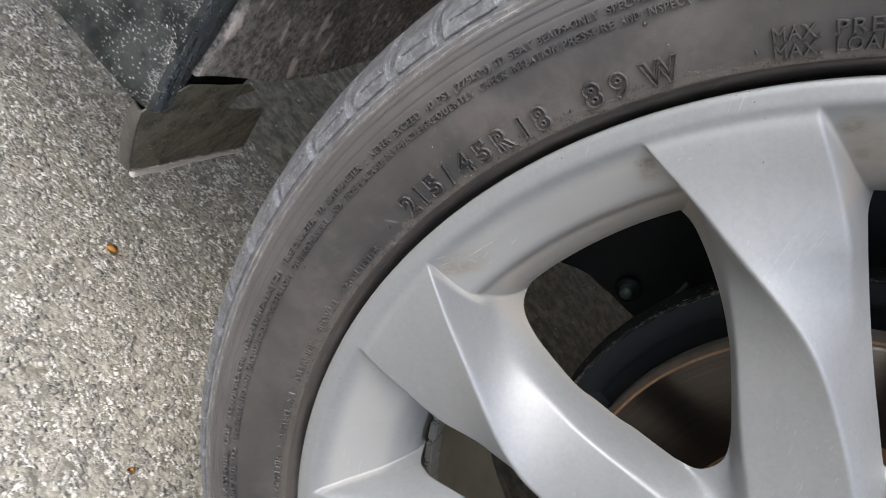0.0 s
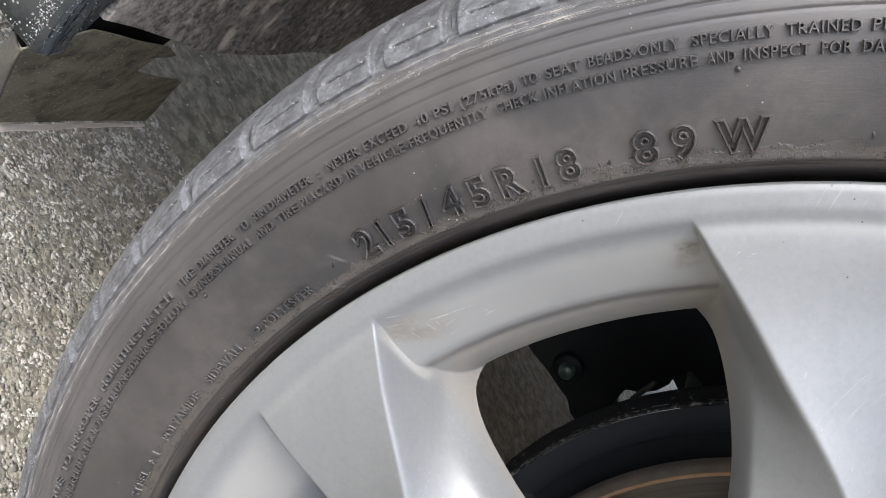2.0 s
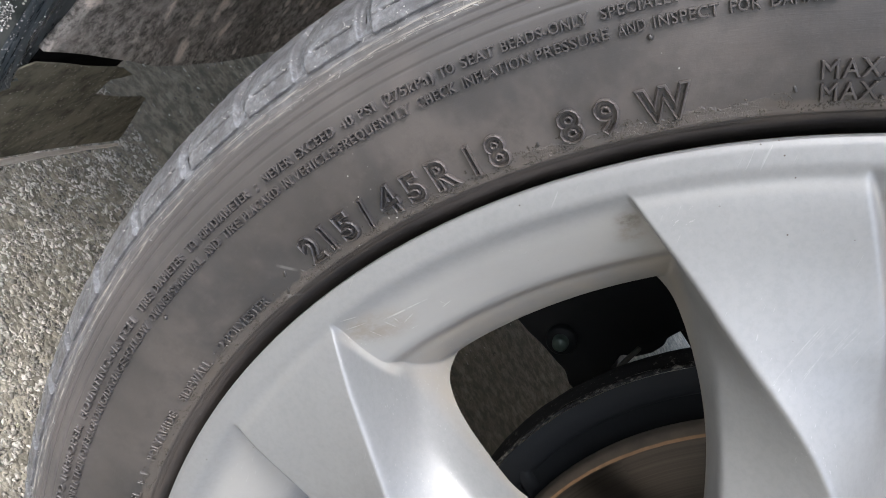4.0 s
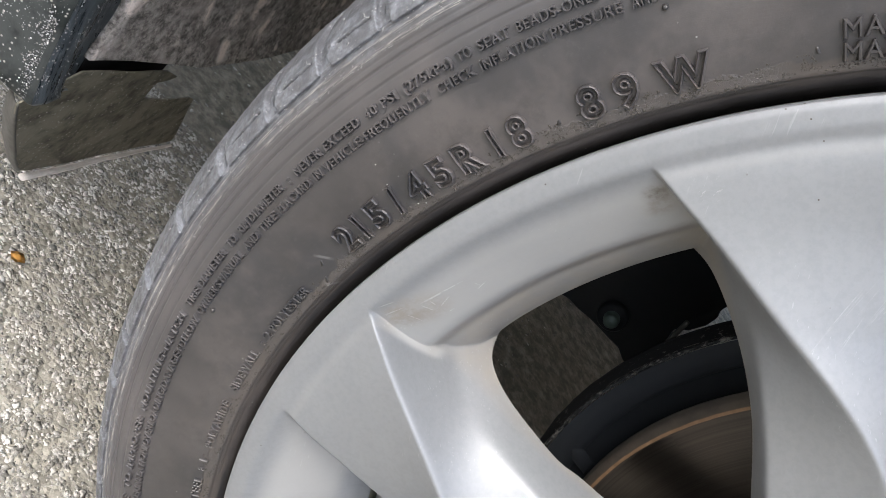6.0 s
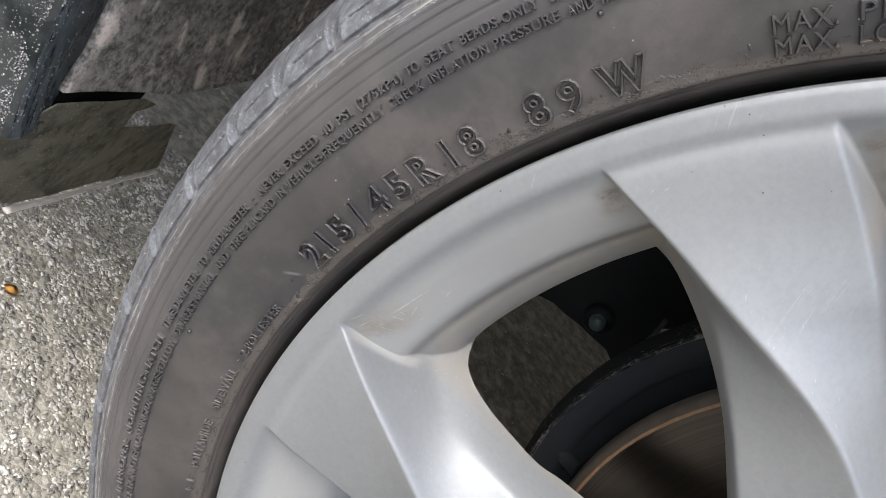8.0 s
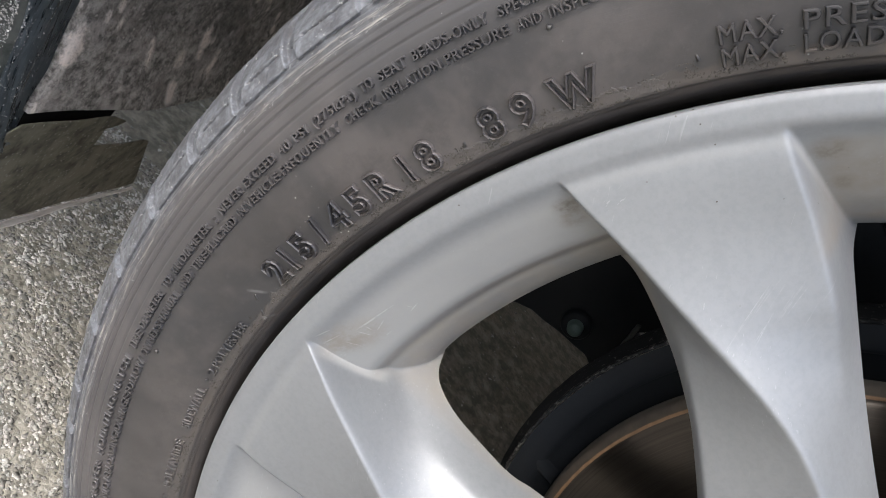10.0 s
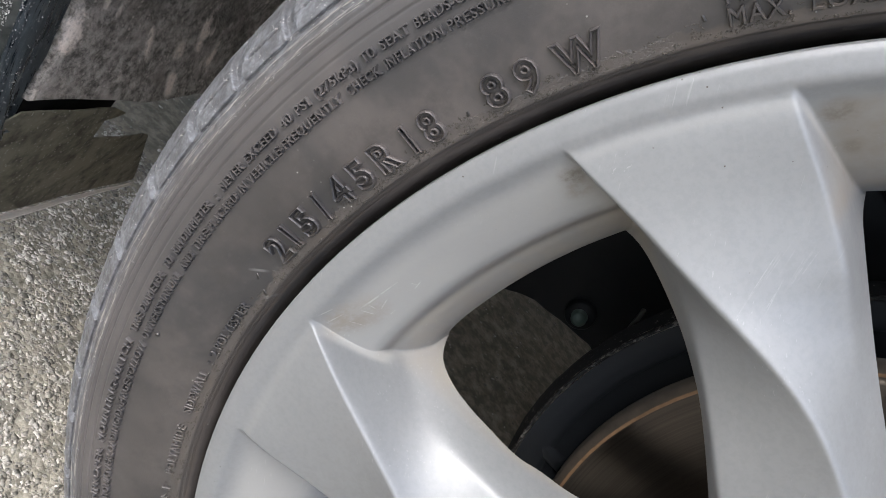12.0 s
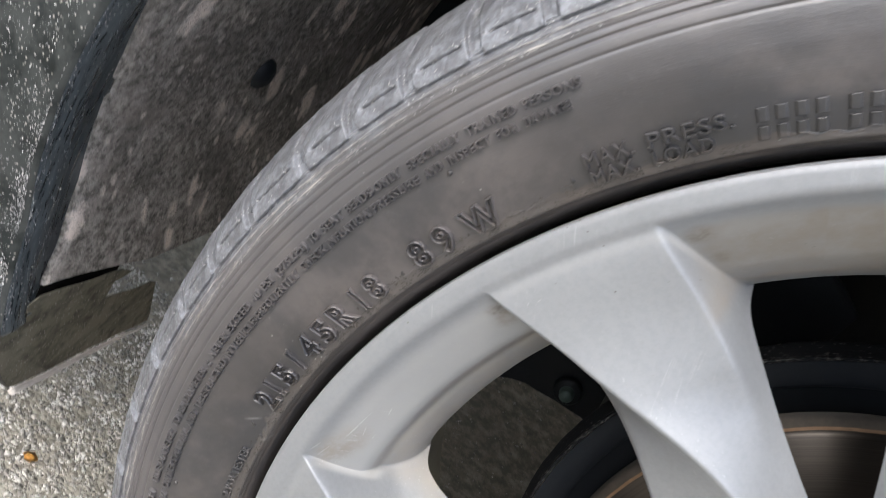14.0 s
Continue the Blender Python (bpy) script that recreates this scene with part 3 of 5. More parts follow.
    near_lip = np.clip(1 - np.radians(np.abs(phi - f_a)) * r / 0.0022, 0, 1) * np.clip((r - 0.096) / 0.006, 0, 1)
    width = width * (1 - 0.9 * near_lip)
    spoke = sum(k * facets(np.clip(np.abs(phi + width * d), 0, 36)) for k, d in zip(w / w.sum(), taps))
    lipped = smooth_at(r, [0.0, 0.196, 0.1997, 0.2015, 0.2050, 0.2090, 0.2122, 0.2140, 0.2162, 0.2210, 0.2290, 0.2345, 0.2378, 0.2395, 0.2445, 0.2455], [0.2, 0.062, 0.0440, 0.0372, 0.0322, 0.0277, 0.0252, 0.0208, 0.0172, 0.0130, 0.0066, 0.0028, 0.0002, -0.0003, 0.0, 0.0007], np.where(np.asarray(r) > 0.23, 0.0006, 0.0010))
    plain = smooth_at(r, [0.0, 0.195, 0.200, 0.205, 0.213, 0.222, 0.229, 0.2345, 0.2378, 0.2395, 0.2445, 0.2455], [0.2, 0.060, 0.037, 0.0300, 0.0215, 0.0137, 0.0077, 0.0030, 0.0002, -0.0003, 0.0, 0.0007], 0.0006)
    pocket = np.where(phi < 20, lipped, plain)
    k = 0.0020
    h = np.clip(0.5 + 0.5 * (pocket - spoke) / k, 0, 1)
    return pocket * (1 - h) + spoke * h - k * h * (1 - h)


def outline(rs, fs):
    """A closely stepped window edge: a natural spline through a few corners."""
    rs, fs = np.array(rs), np.array(fs)
    pts = np.stack([rs, np.radians(fs) * 0.15], 1)
    t = np.concatenate([[0], np.cumsum(np.hypot(*np.diff(pts, axis=0).T))])
    h, n = np.diff(t), len(t)
    a, b = np.eye(n), np.zeros((n, 2))
    for i in range(1, n - 1):
        a[i, i - 1], a[i, i], a[i, i + 1] = h[i - 1], 2 * (h[i - 1] + h[i]), h[i]
        b[i] = 6 * ((pts[i + 1] - pts[i]) / h[i] - (pts[i] - pts[i - 1]) / h[i - 1])
    m = np.linalg.solve(a, b)
    u = np.linspace(0, t[-1], 1400)
    i = np.clip(np.searchsorted(t, u) - 1, 0, n - 2)
    p, q, w = (t[i + 1] - u)[:, None], (u - t[i])[:, None], h[i][:, None]
    out = m[i] * p ** 3 / (6 * w) + m[i + 1] * q ** 3 / (6 * w) + (pts[i] / w - m[i] * w / 6) * p + (pts[i + 1] / w - m[i + 1] * w / 6) * q
    return out[:, 0], np.degrees(out[:, 1] / 0.15)


def wheel_meshes():
    """Meshes of one spoke, one stretch of rim and one stretch of hub, each in two mirrored kinds."""
    rs = np.concatenate([np.linspace(0.055, 0.095, 11)[:-1], np.linspace(0.095, 0.195, 126)[:-1], np.linspace(0.195, 0.2455, 116)])
    ps = np.concatenate([np.linspace(0, 9, 19)[:-1], np.linspace(9, 17, 81)[:-1], np.linspace(17, 25, 41)[:-1], np.linspace(25, 31, 61)[:-1], np.linspace(31, 36, 14)])
    r, p = np.meshgrid(rs, ps, indexing="ij")
    rw, fw = outline(R_WIN, F_WIN)
    rb, fb = outline(R_SLOT, F_SLOT)
    ow, ob = np.argsort(rw), np.argsort(rb)
    in_w = (r > rw.min()) & (r < rw.max()) & (p < np.interp(r, rw[ow], fw[ow])) & (p < 20)
    in_b = (r > rb.min()) & (r < rb.max()) & (p > np.interp(r, rb[ob], fb[ob])) & (p > 20)
    gone = in_w | in_b
    quads = [(i, j) for i in range(len(rs) - 1) for j in range(len(ps) - 1)]
    keep = [(i, j) for i, j in quads if not (gone[i, j] and gone[i + 1, j] and gone[i, j + 1] and gone[i + 1, j + 1])]
    rim_verts = set()
    for i, j in keep:
        for a, b in ((i, j), (i + 1, j), (i, j + 1), (i + 1, j + 1)):
            if gone[a, b]:
                rim_verts.add((a, b))
    pull = {}
    for a, b in rim_verts:
        rr, ff = (rw, fw) if in_w[a, b] else (rb, fb)
        d = ((rr - r[a, b]) ** 2 + (np.radians(ff - p[a, b]) * r[a, b]) ** 2)
        n = int(np.argmin(d))
        if abs(p[a, b] - (0 if in_w[a, b] else 36)) < 1e-6:      # stay on the line of symmetry
            pull[a, b] = ((rr[np.argmin(np.abs(rr - r[a, b]) + 10 * (np.abs(ff - p[a, b]) > 1.0))]), p[a, b])
        else:
            pull[a, b] = (rr[n], np.clip(ff[n], 0, 36))
    for (a, b), (nr, np_) in pull.items():
        r[a, b], p[a, b] = nr, np_
    y = wheel_height(r, p)
    e = 0.0007
    dr = (wheel_height(r + e, p) - wheel_height(r - e, p)) / (2 * e)
    dp = (wheel_height(r, np.clip(p + np.degrees(e / r), 0, 36)) - wheel_height(r, np.clip(p - np.degrees(e / r), 0, 36))) / (2 * e)
    dp[:, 0] = dp[:, -1] = 0
    made = {}

    def th_mid(side, f):
        a = radians(AXIS + side * f)
        return np.array([0.155 * math.cos(a), 0.0, 0.155 * math.sin(a)])

    for side in (1, -1):
        th = np.radians(AXIS + side * p)
        co = np.stack([r * np.cos(th), y, r * np.sin(th)], -1)
        er = np.stack([np.cos(th), 0 * th, np.sin(th)], -1)
        ep = side * np.stack([-np.sin(th), 0 * th, np.cos(th)], -1)
        no = dr[..., None] * er + dp[..., None] * ep + np.array([0, -1.0, 0])
        no /= np.linalg.norm(no, axis=-1, keepdims=True)
        for kind, lo, hi in (("hub_face", 0.0, 0.0975), ("spoke", 0.0975, 0.2045), ("rim_face", 0.2045, 1.0)):
            idx, verts, norms, faces = {}, [], [], []

            def vid(a, b):
                if (a, b) not in idx:
                    idx[a, b] = len(verts)
                    verts.append(co[a, b]), norms.append(no[a, b])
                return idx[a, b]

            edges = {}
            for i, j in keep:
                if lo <= (rs[i] + rs[i + 1]) / 2 < hi:
                    ring = [(i, j), (i, j + 1), (i + 1, j + 1), (i + 1, j)]
                    q = [vid(*c) for c in ring]
                    faces.append(q if side < 0 else q[::-1])
                    for c, d in zip(ring, ring[1:] + ring[:1]):
                        if c in pull and d in pull:
                            edges[c, d] = edges.get((c, d), 0) + 1
            # the sawn-off back edge of the windows, leaning back under the metal
            lone = [(c, d) for (c, d) in edges if (d, c) not in edges]
            inward = {}
            for c, d in lone:
                run = co[d] - co[c]
                n = np.array([-run[2], 0.0, run[0]])
                mid = th_mid(side, 0.0 if p[c] < 20 else 36.0)
                n *= np.sign(n @ (mid - co[c])) / max(1e-9, np.linalg.norm(n))
                for v in (c, d):
                    inward[v] = inward.get(v, 0) + n
            for c, d in lone:
                walls = []
                for v in (c, d):
                    n = inward[v] / max(1e-9, np.linalg.norm(inward[v]))
                    for q in (co[v], co[v] + np.array([0.0, 0.009, 0.0]) - 0.008 * n):
                        walls.append(len(verts))
                        verts.append(q), norms.append(n)
                f = [walls[0], walls[1], walls[3], walls[2]]
                faces.append(f if side < 0 else f[::-1])
            made[kind, side] = raw(kind, [tuple(v) for v in verts], faces, [tuple(v) for v in norms])
    return made


def alloy_wheel():
    top = empty("alloy_wheel", HUB, "silver painted ten-spoke alloy wheel, dusty and lightly scratched", "wheel")
    made = wheel_meshes()
    for n in range(5):
        for side in (1, -1):
            for kind in ("spoke", "rim_face", "hub_face"):
                piece(kind, made[kind, side], SILVER, top, "", spin(72 * n))
    part("rim_edge", lathe([(0.2452, 0.0004), (0.2457, 0.0012), (0.2458, 0.0030), (0.2450, 0.0050), (0.2380, 0.0090), (0.2300, 0.0160)], 240), SILVER, top)
    part("hub_cap", lathe([(0.0001, -0.004), (0.025, -0.0035), (0.030, -0.001), (0.031, 0.006), (0.056, 0.006)], 60), SILVER, top, "round silver centre cap")
    # inside of the rim, brown with brake dust
    barrel = part("barrel", lathe([(0.2140, 0.0335), (0.2110, 0.0400), (0.2050, 0.0520), (0.2030, 0.0620), (0.2020, 0.110), (0.2010, 0.160), (0.2055, 0.172), (0.2250, 0.180), (0.2300, 0.186), (0.2440, 0.190), (0.2450, 0.186), (0.2310, 0.182), (0.2270, 0.176)], 160), BARREL, top, "brake-dusted inner barrel")
    box = bmesh.new()
    bmesh.ops.create_cube(box, size=1.0)
    for v in box.verts:
        v.co = Vector((v.co.x * 0.0042 + 0.1995, v.co.y * 0.0150, v.co.z * 0.0125))
    bmesh.ops.bevel(box, geom=box.edges[:], offset=0.0011, segments=2, affect="EDGES")
    me = bpy.data.meshes.new("balance_weight")
    box.to_mesh(me), box.free()
    for n in range(8):
        piece("balance_weight", me, LEAD, barrel, "grey stick-on balance weight", Matrix.Translation((0, 0.0625, 0)) @ spin(-(208.5 + 3.9 * n)))
    return top


# ---------------------------------------------------------------- tyre
P_R = [0.2440, 0.2456, 0.2468, 0.2480, 0.2492, 0.2503, 0.2512, 0.2517, 0.2524, 0.2540, 0.2556, 0.2570, 0.2620, 0.2700, 0.2780, 0.2840, 0.2890, 0.2950, 0.2985, 0.3018, 0.3048, 0.3074, 0.3098, 0.3118, 0.3148, 0.3178, 0.3198, 0.3204]
P_Y = [0.0130, 0.0092, 0.0068, 0.0049, 0.0034, 0.0022, 0.0012, 0.0001, -0.0004, -0.0007, -0.0013, -0.0018, -0.0031, -0.0045, -0.0052, -0.0050, -0.0042, -0.0022, -0.0003, 0.0018, 0.0046, 0.0081, 0.0128, 0.0190, 0.0290, 0.0460, 0.0720, 0.1000]


def tyre_profile(n):
    """Evenly stepped outline of the tyre: radius, y and the outward normal."""
    pr, py = np.array(P_R), np.array(P_Y)
    s = np.concatenate([[0], np.cumsum(np.hypot(np.diff(pr), np.diff(py)))])
    mid = float(np.interp(0.3015, pr, s))
    t = np.concatenate([np.linspace(0, mid, n), np.linspace(mid, s[-1], 100)[1:]])
    soft = np.where(t < s[11], 0.00025, 0.0008)
    r, y = smooth_at(t, s, pr, soft), smooth_at(t, s, py, soft)
    # thin moulded rings below the shoulder and over the lettering
    for at_r, deep in ((0.2871, 0.0004), (0.2911, 0.0006), (0.2933, 0.0004), (0.2951, -0.0004), (0.2973, -0.0006), (0.2991, 0.0006)):
        y = y + deep * np.exp(-((r - at_r) / 0.00045) ** 2) * (y < 0.01)
    dr, dy = np.gradient(r), np.gradient(y)
    ln = np.hypot(dr, dy)
    return t, r, y, dy / ln, -dr / ln


def tyre_y(r):
    return np.interp(r, P_R, P_Y)


def tyre():
    top = empty("tyre", HUB, "worn black rubber tyre with raised lettering and scuffed shoulder", "tyre")
    t, r, y, nr, ny = tyre_profile(280)
    sunk = 0.0030 * np.clip((r - 0.3002) / 0.0030, 0, 1)      # carcass under the shoulder blocks
    prof = list(zip(r - nr * sunk, y - ny * sunk))
    prof += [(a, 0.2 - b) for a, b in prof[::-6]]
    side = part("sidewall", lathe(prof, 300), RUBBER, top)

    # shoulder blocks of uneven length, each with a short slot
    ends = [203.10, 197.70, 192.30, 186.95, 182.00, 177.55, 173.20, 167.95, 163.80, 159.60]
    while ends[-1] - 4.5 > ends[0] - 360 + 3.5:
        ends.append(ends[-1] - (4.4 if len(ends) % 3 else 5.4))
    ends.append(ends[0] - 360)
    us = np.concatenate([[-0.11, -0.03], np.linspace(0, 0.04, 5), np.linspace(0.07, 0.93, 33), np.linspace(0.96, 1.0, 5), [1.03, 1.11]])
    vs = np.concatenate([np.linspace(0, 0.06, 5), np.linspace(0.09, 0.15, 4), np.linspace(0.180, 0.236, 14), np.linspace(0.28, 1.0, 13)])
    nu, nv = len(us) - 1, len(vs) - 1
    s0 = t[int(np.argmax(r > 0.2994))]
    shared = {}

    def block(wide):
        verts, faces = [], []
        for u in us:
            for v in vs:
                s = s0 + 0.050 * v ** 1.35
                rr, yy = np.interp(s, t, r), np.interp(s, t, y)
                a, b = np.interp(s, t, nr), np.interp(s, t, ny)
                edge = max(0.0, min(1.0, (30 + 12 * noise.noise((v * 40, wide, 1))) * u, (30 + 12 * noise.noise((v * 40, wide, 6))) * (1 - u), 0.52 + (22 + 10 * noise.noise((u * 22, wide, 3))) * v, 14 * (1 - v)))
                h = 0.0018 * (edge * edge * (3 - 2 * edge)) - 0.0011 + 0.00022 * noise.noise((u * 5, v * 9, wide)) + 0.00024 * noise.noise((u * 16, v * 32, 4.5)) + 0.00018 * noise.noise((u * 45, v * 75, wide + 2))
                slot = math.exp(-((v - 0.208) / 0.0135) ** 4) / (1 + math.exp(-(u - 0.14) * 90)) / (1 + math.exp(-(0.82 - u) * 90))
                h -= 0.0024 * slot
                ang = radians((u - 0.5) * (wide if 0 <= u <= 1 else wide + (0.70 - 0.22 * wide) * min(1.0, (abs(u - 0.5) - 0.5) / 0.11)) + 0.25 * v - 1.1 * v * v + 0.03 * noise.noise((v * 12, u * 2, 7)))
                q = rr + a * h
                verts.append((q * math.cos(ang), yy + b * h, q * math.sin(ang)))
        for i in range(nu):
            for j in range(nv):
                k = i * (nv + 1) + j
                faces.append((k, k + nv + 1, k + nv + 2, k + 1))
        return raw("shoulder_block", verts, faces)

    for hi, lo in zip(ends, ends[1:]):
        wide = round(hi - 0.70 - lo, 2)
        if wide not in shared:
            shared[wide] = block(wide)
        piece("shoulder_block", shared[wide], RUBBER, top, "", spin(-((hi - 0.70 + lo) / 2)))
    # moulding pips
    pip = bmesh.new()
    bmesh.ops.create_icosphere(pip, subdivisions=2, radius=0.0008)
    pm = bpy.data.meshes.new("moulding_pip")
    pip.to_mesh(pm), pip.free()
    for pr, pa in ((0.2750, 159.13), (0.2750, 194.6), (0.2760, 123.0), (0.2760, 232.0)):
        piece("moulding_pip", pm, RUBBER, side, "", Matrix.Translation((pr * math.cos(radians(pa)), float(tyre_y(pr)) - 0.0003, pr * math.sin(radians(pa)))))
    return top


def lettering(parent, name, words, a0, a1, r0, r1, lift=0.0013, hollow=False):
    """Raised words bent round the sidewall, from angle a0 to a1 between two radii."""
    c = bpy.data.curves.new(name, "FONT")
    c.body = words
    c.resolution_u = 3
    if hollow:
        c.fill_mode, c.bevel_depth, c.bevel_resolution = "NONE", 0.040, 2
        c.offset = 0.03
    else:
        c.extrude, c.bevel_depth, c.bevel_resolution = 0.02, 0.040, 1
        c.offset = -0.008
        c.space_character = 1.12
    tmp = bpy.data.objects.new(name, c)
    scene.collection.objects.link(tmp)
    me = bpy.data.meshes.new_from_object(tmp.evaluated_get(bpy.context.evaluated_depsgraph_get()))
    bpy.data.objects.remove(tmp)
    co = np.empty(len(me.vertices) * 3)
    me.vertices.foreach_get("co", co)
    co = co.reshape(-1, 3)
    lo, hi = co[:, 0].min(), co[:, 0].max()
    cap = 0.72
    ang = np.radians(a0 + (a1 - a0) * (co[:, 0] - lo) / (hi - lo))
    rad = r0 + (r1 - r0) * co[:, 1] / cap
    top = co[:, 2] / max(1e-6, co[:, 2].max())
    dep = tyre_y(rad) - lift * top
    me.vertices.foreach_set("co", np.stack([rad * np.cos(ang), dep, rad * np.sin(ang)], 1).ravel())
    me.update()
    me.materials.clear()
    me.polygons.foreach_set("use_smooth", [False] * len(me.polygons))
    return piece(name, me, RUBBER, parent)


def dirt_crumbs(top):
    rnd = random.Random(3)
    ico = bmesh.new()
    bmesh.ops.create_icosphere(ico, subdivisions=1, radius=1.0)
    base = np.array([v.co[:] for v in ico.verts])
    tri = [[v.index for v in f.verts] for f in ico.faces]
    ico.free()
    verts, faces = [], []
    while len(verts) < 3600 * len(base):
        a = rnd.uniform(142, 214)
        rr = 0.2520 + 0.0052 * rnd.random() ** 1.3
        if noise.noise((a * 0.8, rr * 420, 0)) + 0.5 * noise.noise((a * 2.3, rr * 1500, 4)) < 0.06 + 70 * (rr - 0.2520) ** 1.0 * (0.4 if 157 < a < 184 else 1.0):
            continue
        s = 0.00007 + 0.00020 * rnd.random() ** 3
        p = np.array([rr * math.cos(radians(a)), float(tyre_y(rr)) + 0.1 * s, rr * math.sin(radians(a))])
        k = len(verts)
        verts += [tuple(p + b * s * np.array([1.3, 0.7, 1.3]) * rnd.uniform(0.4, 1.6)) for b in base]
        faces += [[k + i for i in f] for f in tri]
    ob = piece("dirt_crust", raw("dirt_crust", verts, faces), plain_material("bead_dirt", (0.032, 0.028, 0.025), (0.085, 0.074, 0.062), 0.95, scale=400), top, "crumbs of brown dirt along the bead")
    ob["kind"] = "stuff"


def shoulder_grit(top):
    """Pale specks and torn shreds of rubber on the scuffed shoulder."""
    rnd = random.Random(8)
    ico = bmesh.new()
    bmesh.ops.create_icosphere(ico, subdivisions=1, radius=1.0)
    base = [v.co.copy() for v in ico.verts]
    tri = [[v.index for v in f.verts] for f in ico.faces]
    ico.free()
    t, r, y, nr, ny = tyre_profile(280)
    s0 = float(np.interp(0.2942, r, t))
    verts, faces = [], []
    while len(verts) < 1500 * len(base):
        a = rnd.uniform(140, 212)
        s = s0 + 0.034 * rnd.random() ** 1.5
        if noise.noise((a * 0.8, s * 260, 5)) + 0.5 * noise.noise((a * 3, s * 700, 1)) < 0.10:
            continue
        rr, yy, a_n, b_n = (float(np.interp(s, t, q)) for q in (r, y, nr, ny))
        lift = 0.0006 if s > s0 + 0.0066 else 0.0
        size = 0.00008 + 0.00017 * rnd.random() ** 3
        turn = Matrix.Rotation(rnd.gauss(0, 0.5), 3, "Y") @ Matrix.Rotation(-radians(a), 3, "Y")
        long = 1 + 3.5 * rnd.random() ** 3
        mid = Vector(((rr + a_n * lift) * math.cos(radians(a)), yy + b_n * lift, (rr + a_n * lift) * math.sin(radians(a))))
        k = len(verts)
        verts += [tuple(mid + turn @ Vector((v.x * size, v.y * size * 0.7, v.z * size * long))) for v in base]
        faces += [[k + i for i in f] for f in tri]
    ob = piece("shoulder_grit", raw("shoulder_grit", verts, faces), plain_material("pale_grit", (0.14, 0.14, 0.14), (0.36, 0.355, 0.345), 0.7, scale=300), top, "pale specks of grit on the scuffed shoulder")
    ob["kind"] = "stuff"


def tyre_lettering(top):
    # size marking: one raised outline a character
    for ch, mid, wide in (("2", 182.60, 1.40), ("I", 181.18, 0.42), ("5", 179.62, 1.40), ("/", 177.95, 0.75), ("4", 176.18, 1.5), ("5", 174.26, 1.4), ("R", 172.15, 1.75), ("I", 170.22, 0.42), ("8", 168.60, 1.4), ("8", 164.18, 1.5), ("9", 162.10, 1.45), ("W", 159.03, 2.95)):
        lettering(top, "raised_character", ch, mid + wide / 2, mid - wide / 2, 0.2549, 0.2631, 0.0017, True)
    outer = (("OF TIRE/RIM ASSEMBLY DUE", 231.0, 215.4), ("TO IMPROPER", 214.6, 207.0), ("MOUNTING-MATCH", 206.3, 196.4), ("TIRE", 195.56, 193.93), ("DIAMETER", 193.47, 190.0), ("TO", 189.48, 188.54), ("RIM", 188.09, 187.0), ("DIAMETER", 186.77, 183.36), (";", 182.87, 182.73), ("NEVER", 182.08, 179.78), ("EXCEED", 179.45, 176.55), ("40", 176.10, 175.2), ("PSI", 174.85, 173.75), ("(275kPa)", 173.30, 170.07), ("TO", 169.72, 168.83), ("SEAT", 168.46, 166.6), ("BEADS-ONLY", 166.22, 161.75), ("SPECIALLY", 161.20, 157.43), ("TRAINED", 157.0, 153.77), ("PERSONS", 153.36, 149.95))
    inner = (("TIRE FAILURE DUE TO", 229.7, 217.7), ("UNDERINFLATION/OVERLOADING/DAMAGE-FOLLOW", 216.8, 195.8), ("OWNER'S", 195.4, 192.2), ("MANUAL", 191.96, 189.1), ("AND", 188.66, 187.14), ("TIRE", 186.74, 185.1), ("PLACARD", 184.74, 181.58), ("IN", 181.20, 180.5), ("VEHICLE-FREQUENTLY", 180.27, 171.95), ("CHECK", 171.52, 169.1), ("INFLATION", 168.77, 165.0), ("PRESSURE", 164.70, 161.0), ("AND", 160.58, 159.24), ("INSPECT", 158.87, 155.89), ("FOR", 155.45, 154.1), ("DAMAGE", 153.70, 150.9))
    for words, a0, a1 in outer:
        lettering(top, "raised_word", words, a0, a1, 0.2816, 0.2843, 0.0015)
    for words, a0, a1 in inner:
        lettering(top, "raised_word", words, a0, a1, 0.2769, 0.2796, 0.0015)
    for words, a0, a1 in (("MAX.", 151.5, 148.5), ("PRESS.", 147.65, 142.75)):
        lettering(top, "raised_word", words, a0, a1, 0.2596, 0.2640, 0.0013)
    for words, a0, a1 in (("MAX.", 151.5, 148.5), ("LOAD", 147.65, 144.0)):
        lettering(top, "raised_word", words, a0, a1, 0.2544, 0.2587, 0.0013)
    for words, a0, a1 in (("POLYESTER", 225.2, 217.0), ("+", 216.1, 215.5), ("2", 214.6, 214.0), ("STEEL", 213.5, 210.5), ("+", 209.8, 209.3), ("1", 208.7, 208.4), ("POLYAMIDE", 206.9, 201.5), ("SIDEWALL", 200.1, 195.5), (":", 194.7, 194.5), ("2", 193.95, 193.3), ("POLYESTER", 193.0, 188.0)):
        lettering(top, "raised_word", words, a0, a1, 0.2546, 0.2576, 0.0010)
    # writing that cannot be made out: plain bars
    for r0, r1 in ((0.2598, 0.2636), (0.2548, 0.2584)):
        for a0, count in ((141.6, 4), (136.9, 3), (133.6, 2)):
            for n in range(count):
                a = a0 - 1.02 * n
                lettering(top, "raised_bar", "I", a, a - 0.62, r0, r1, 0.0008)
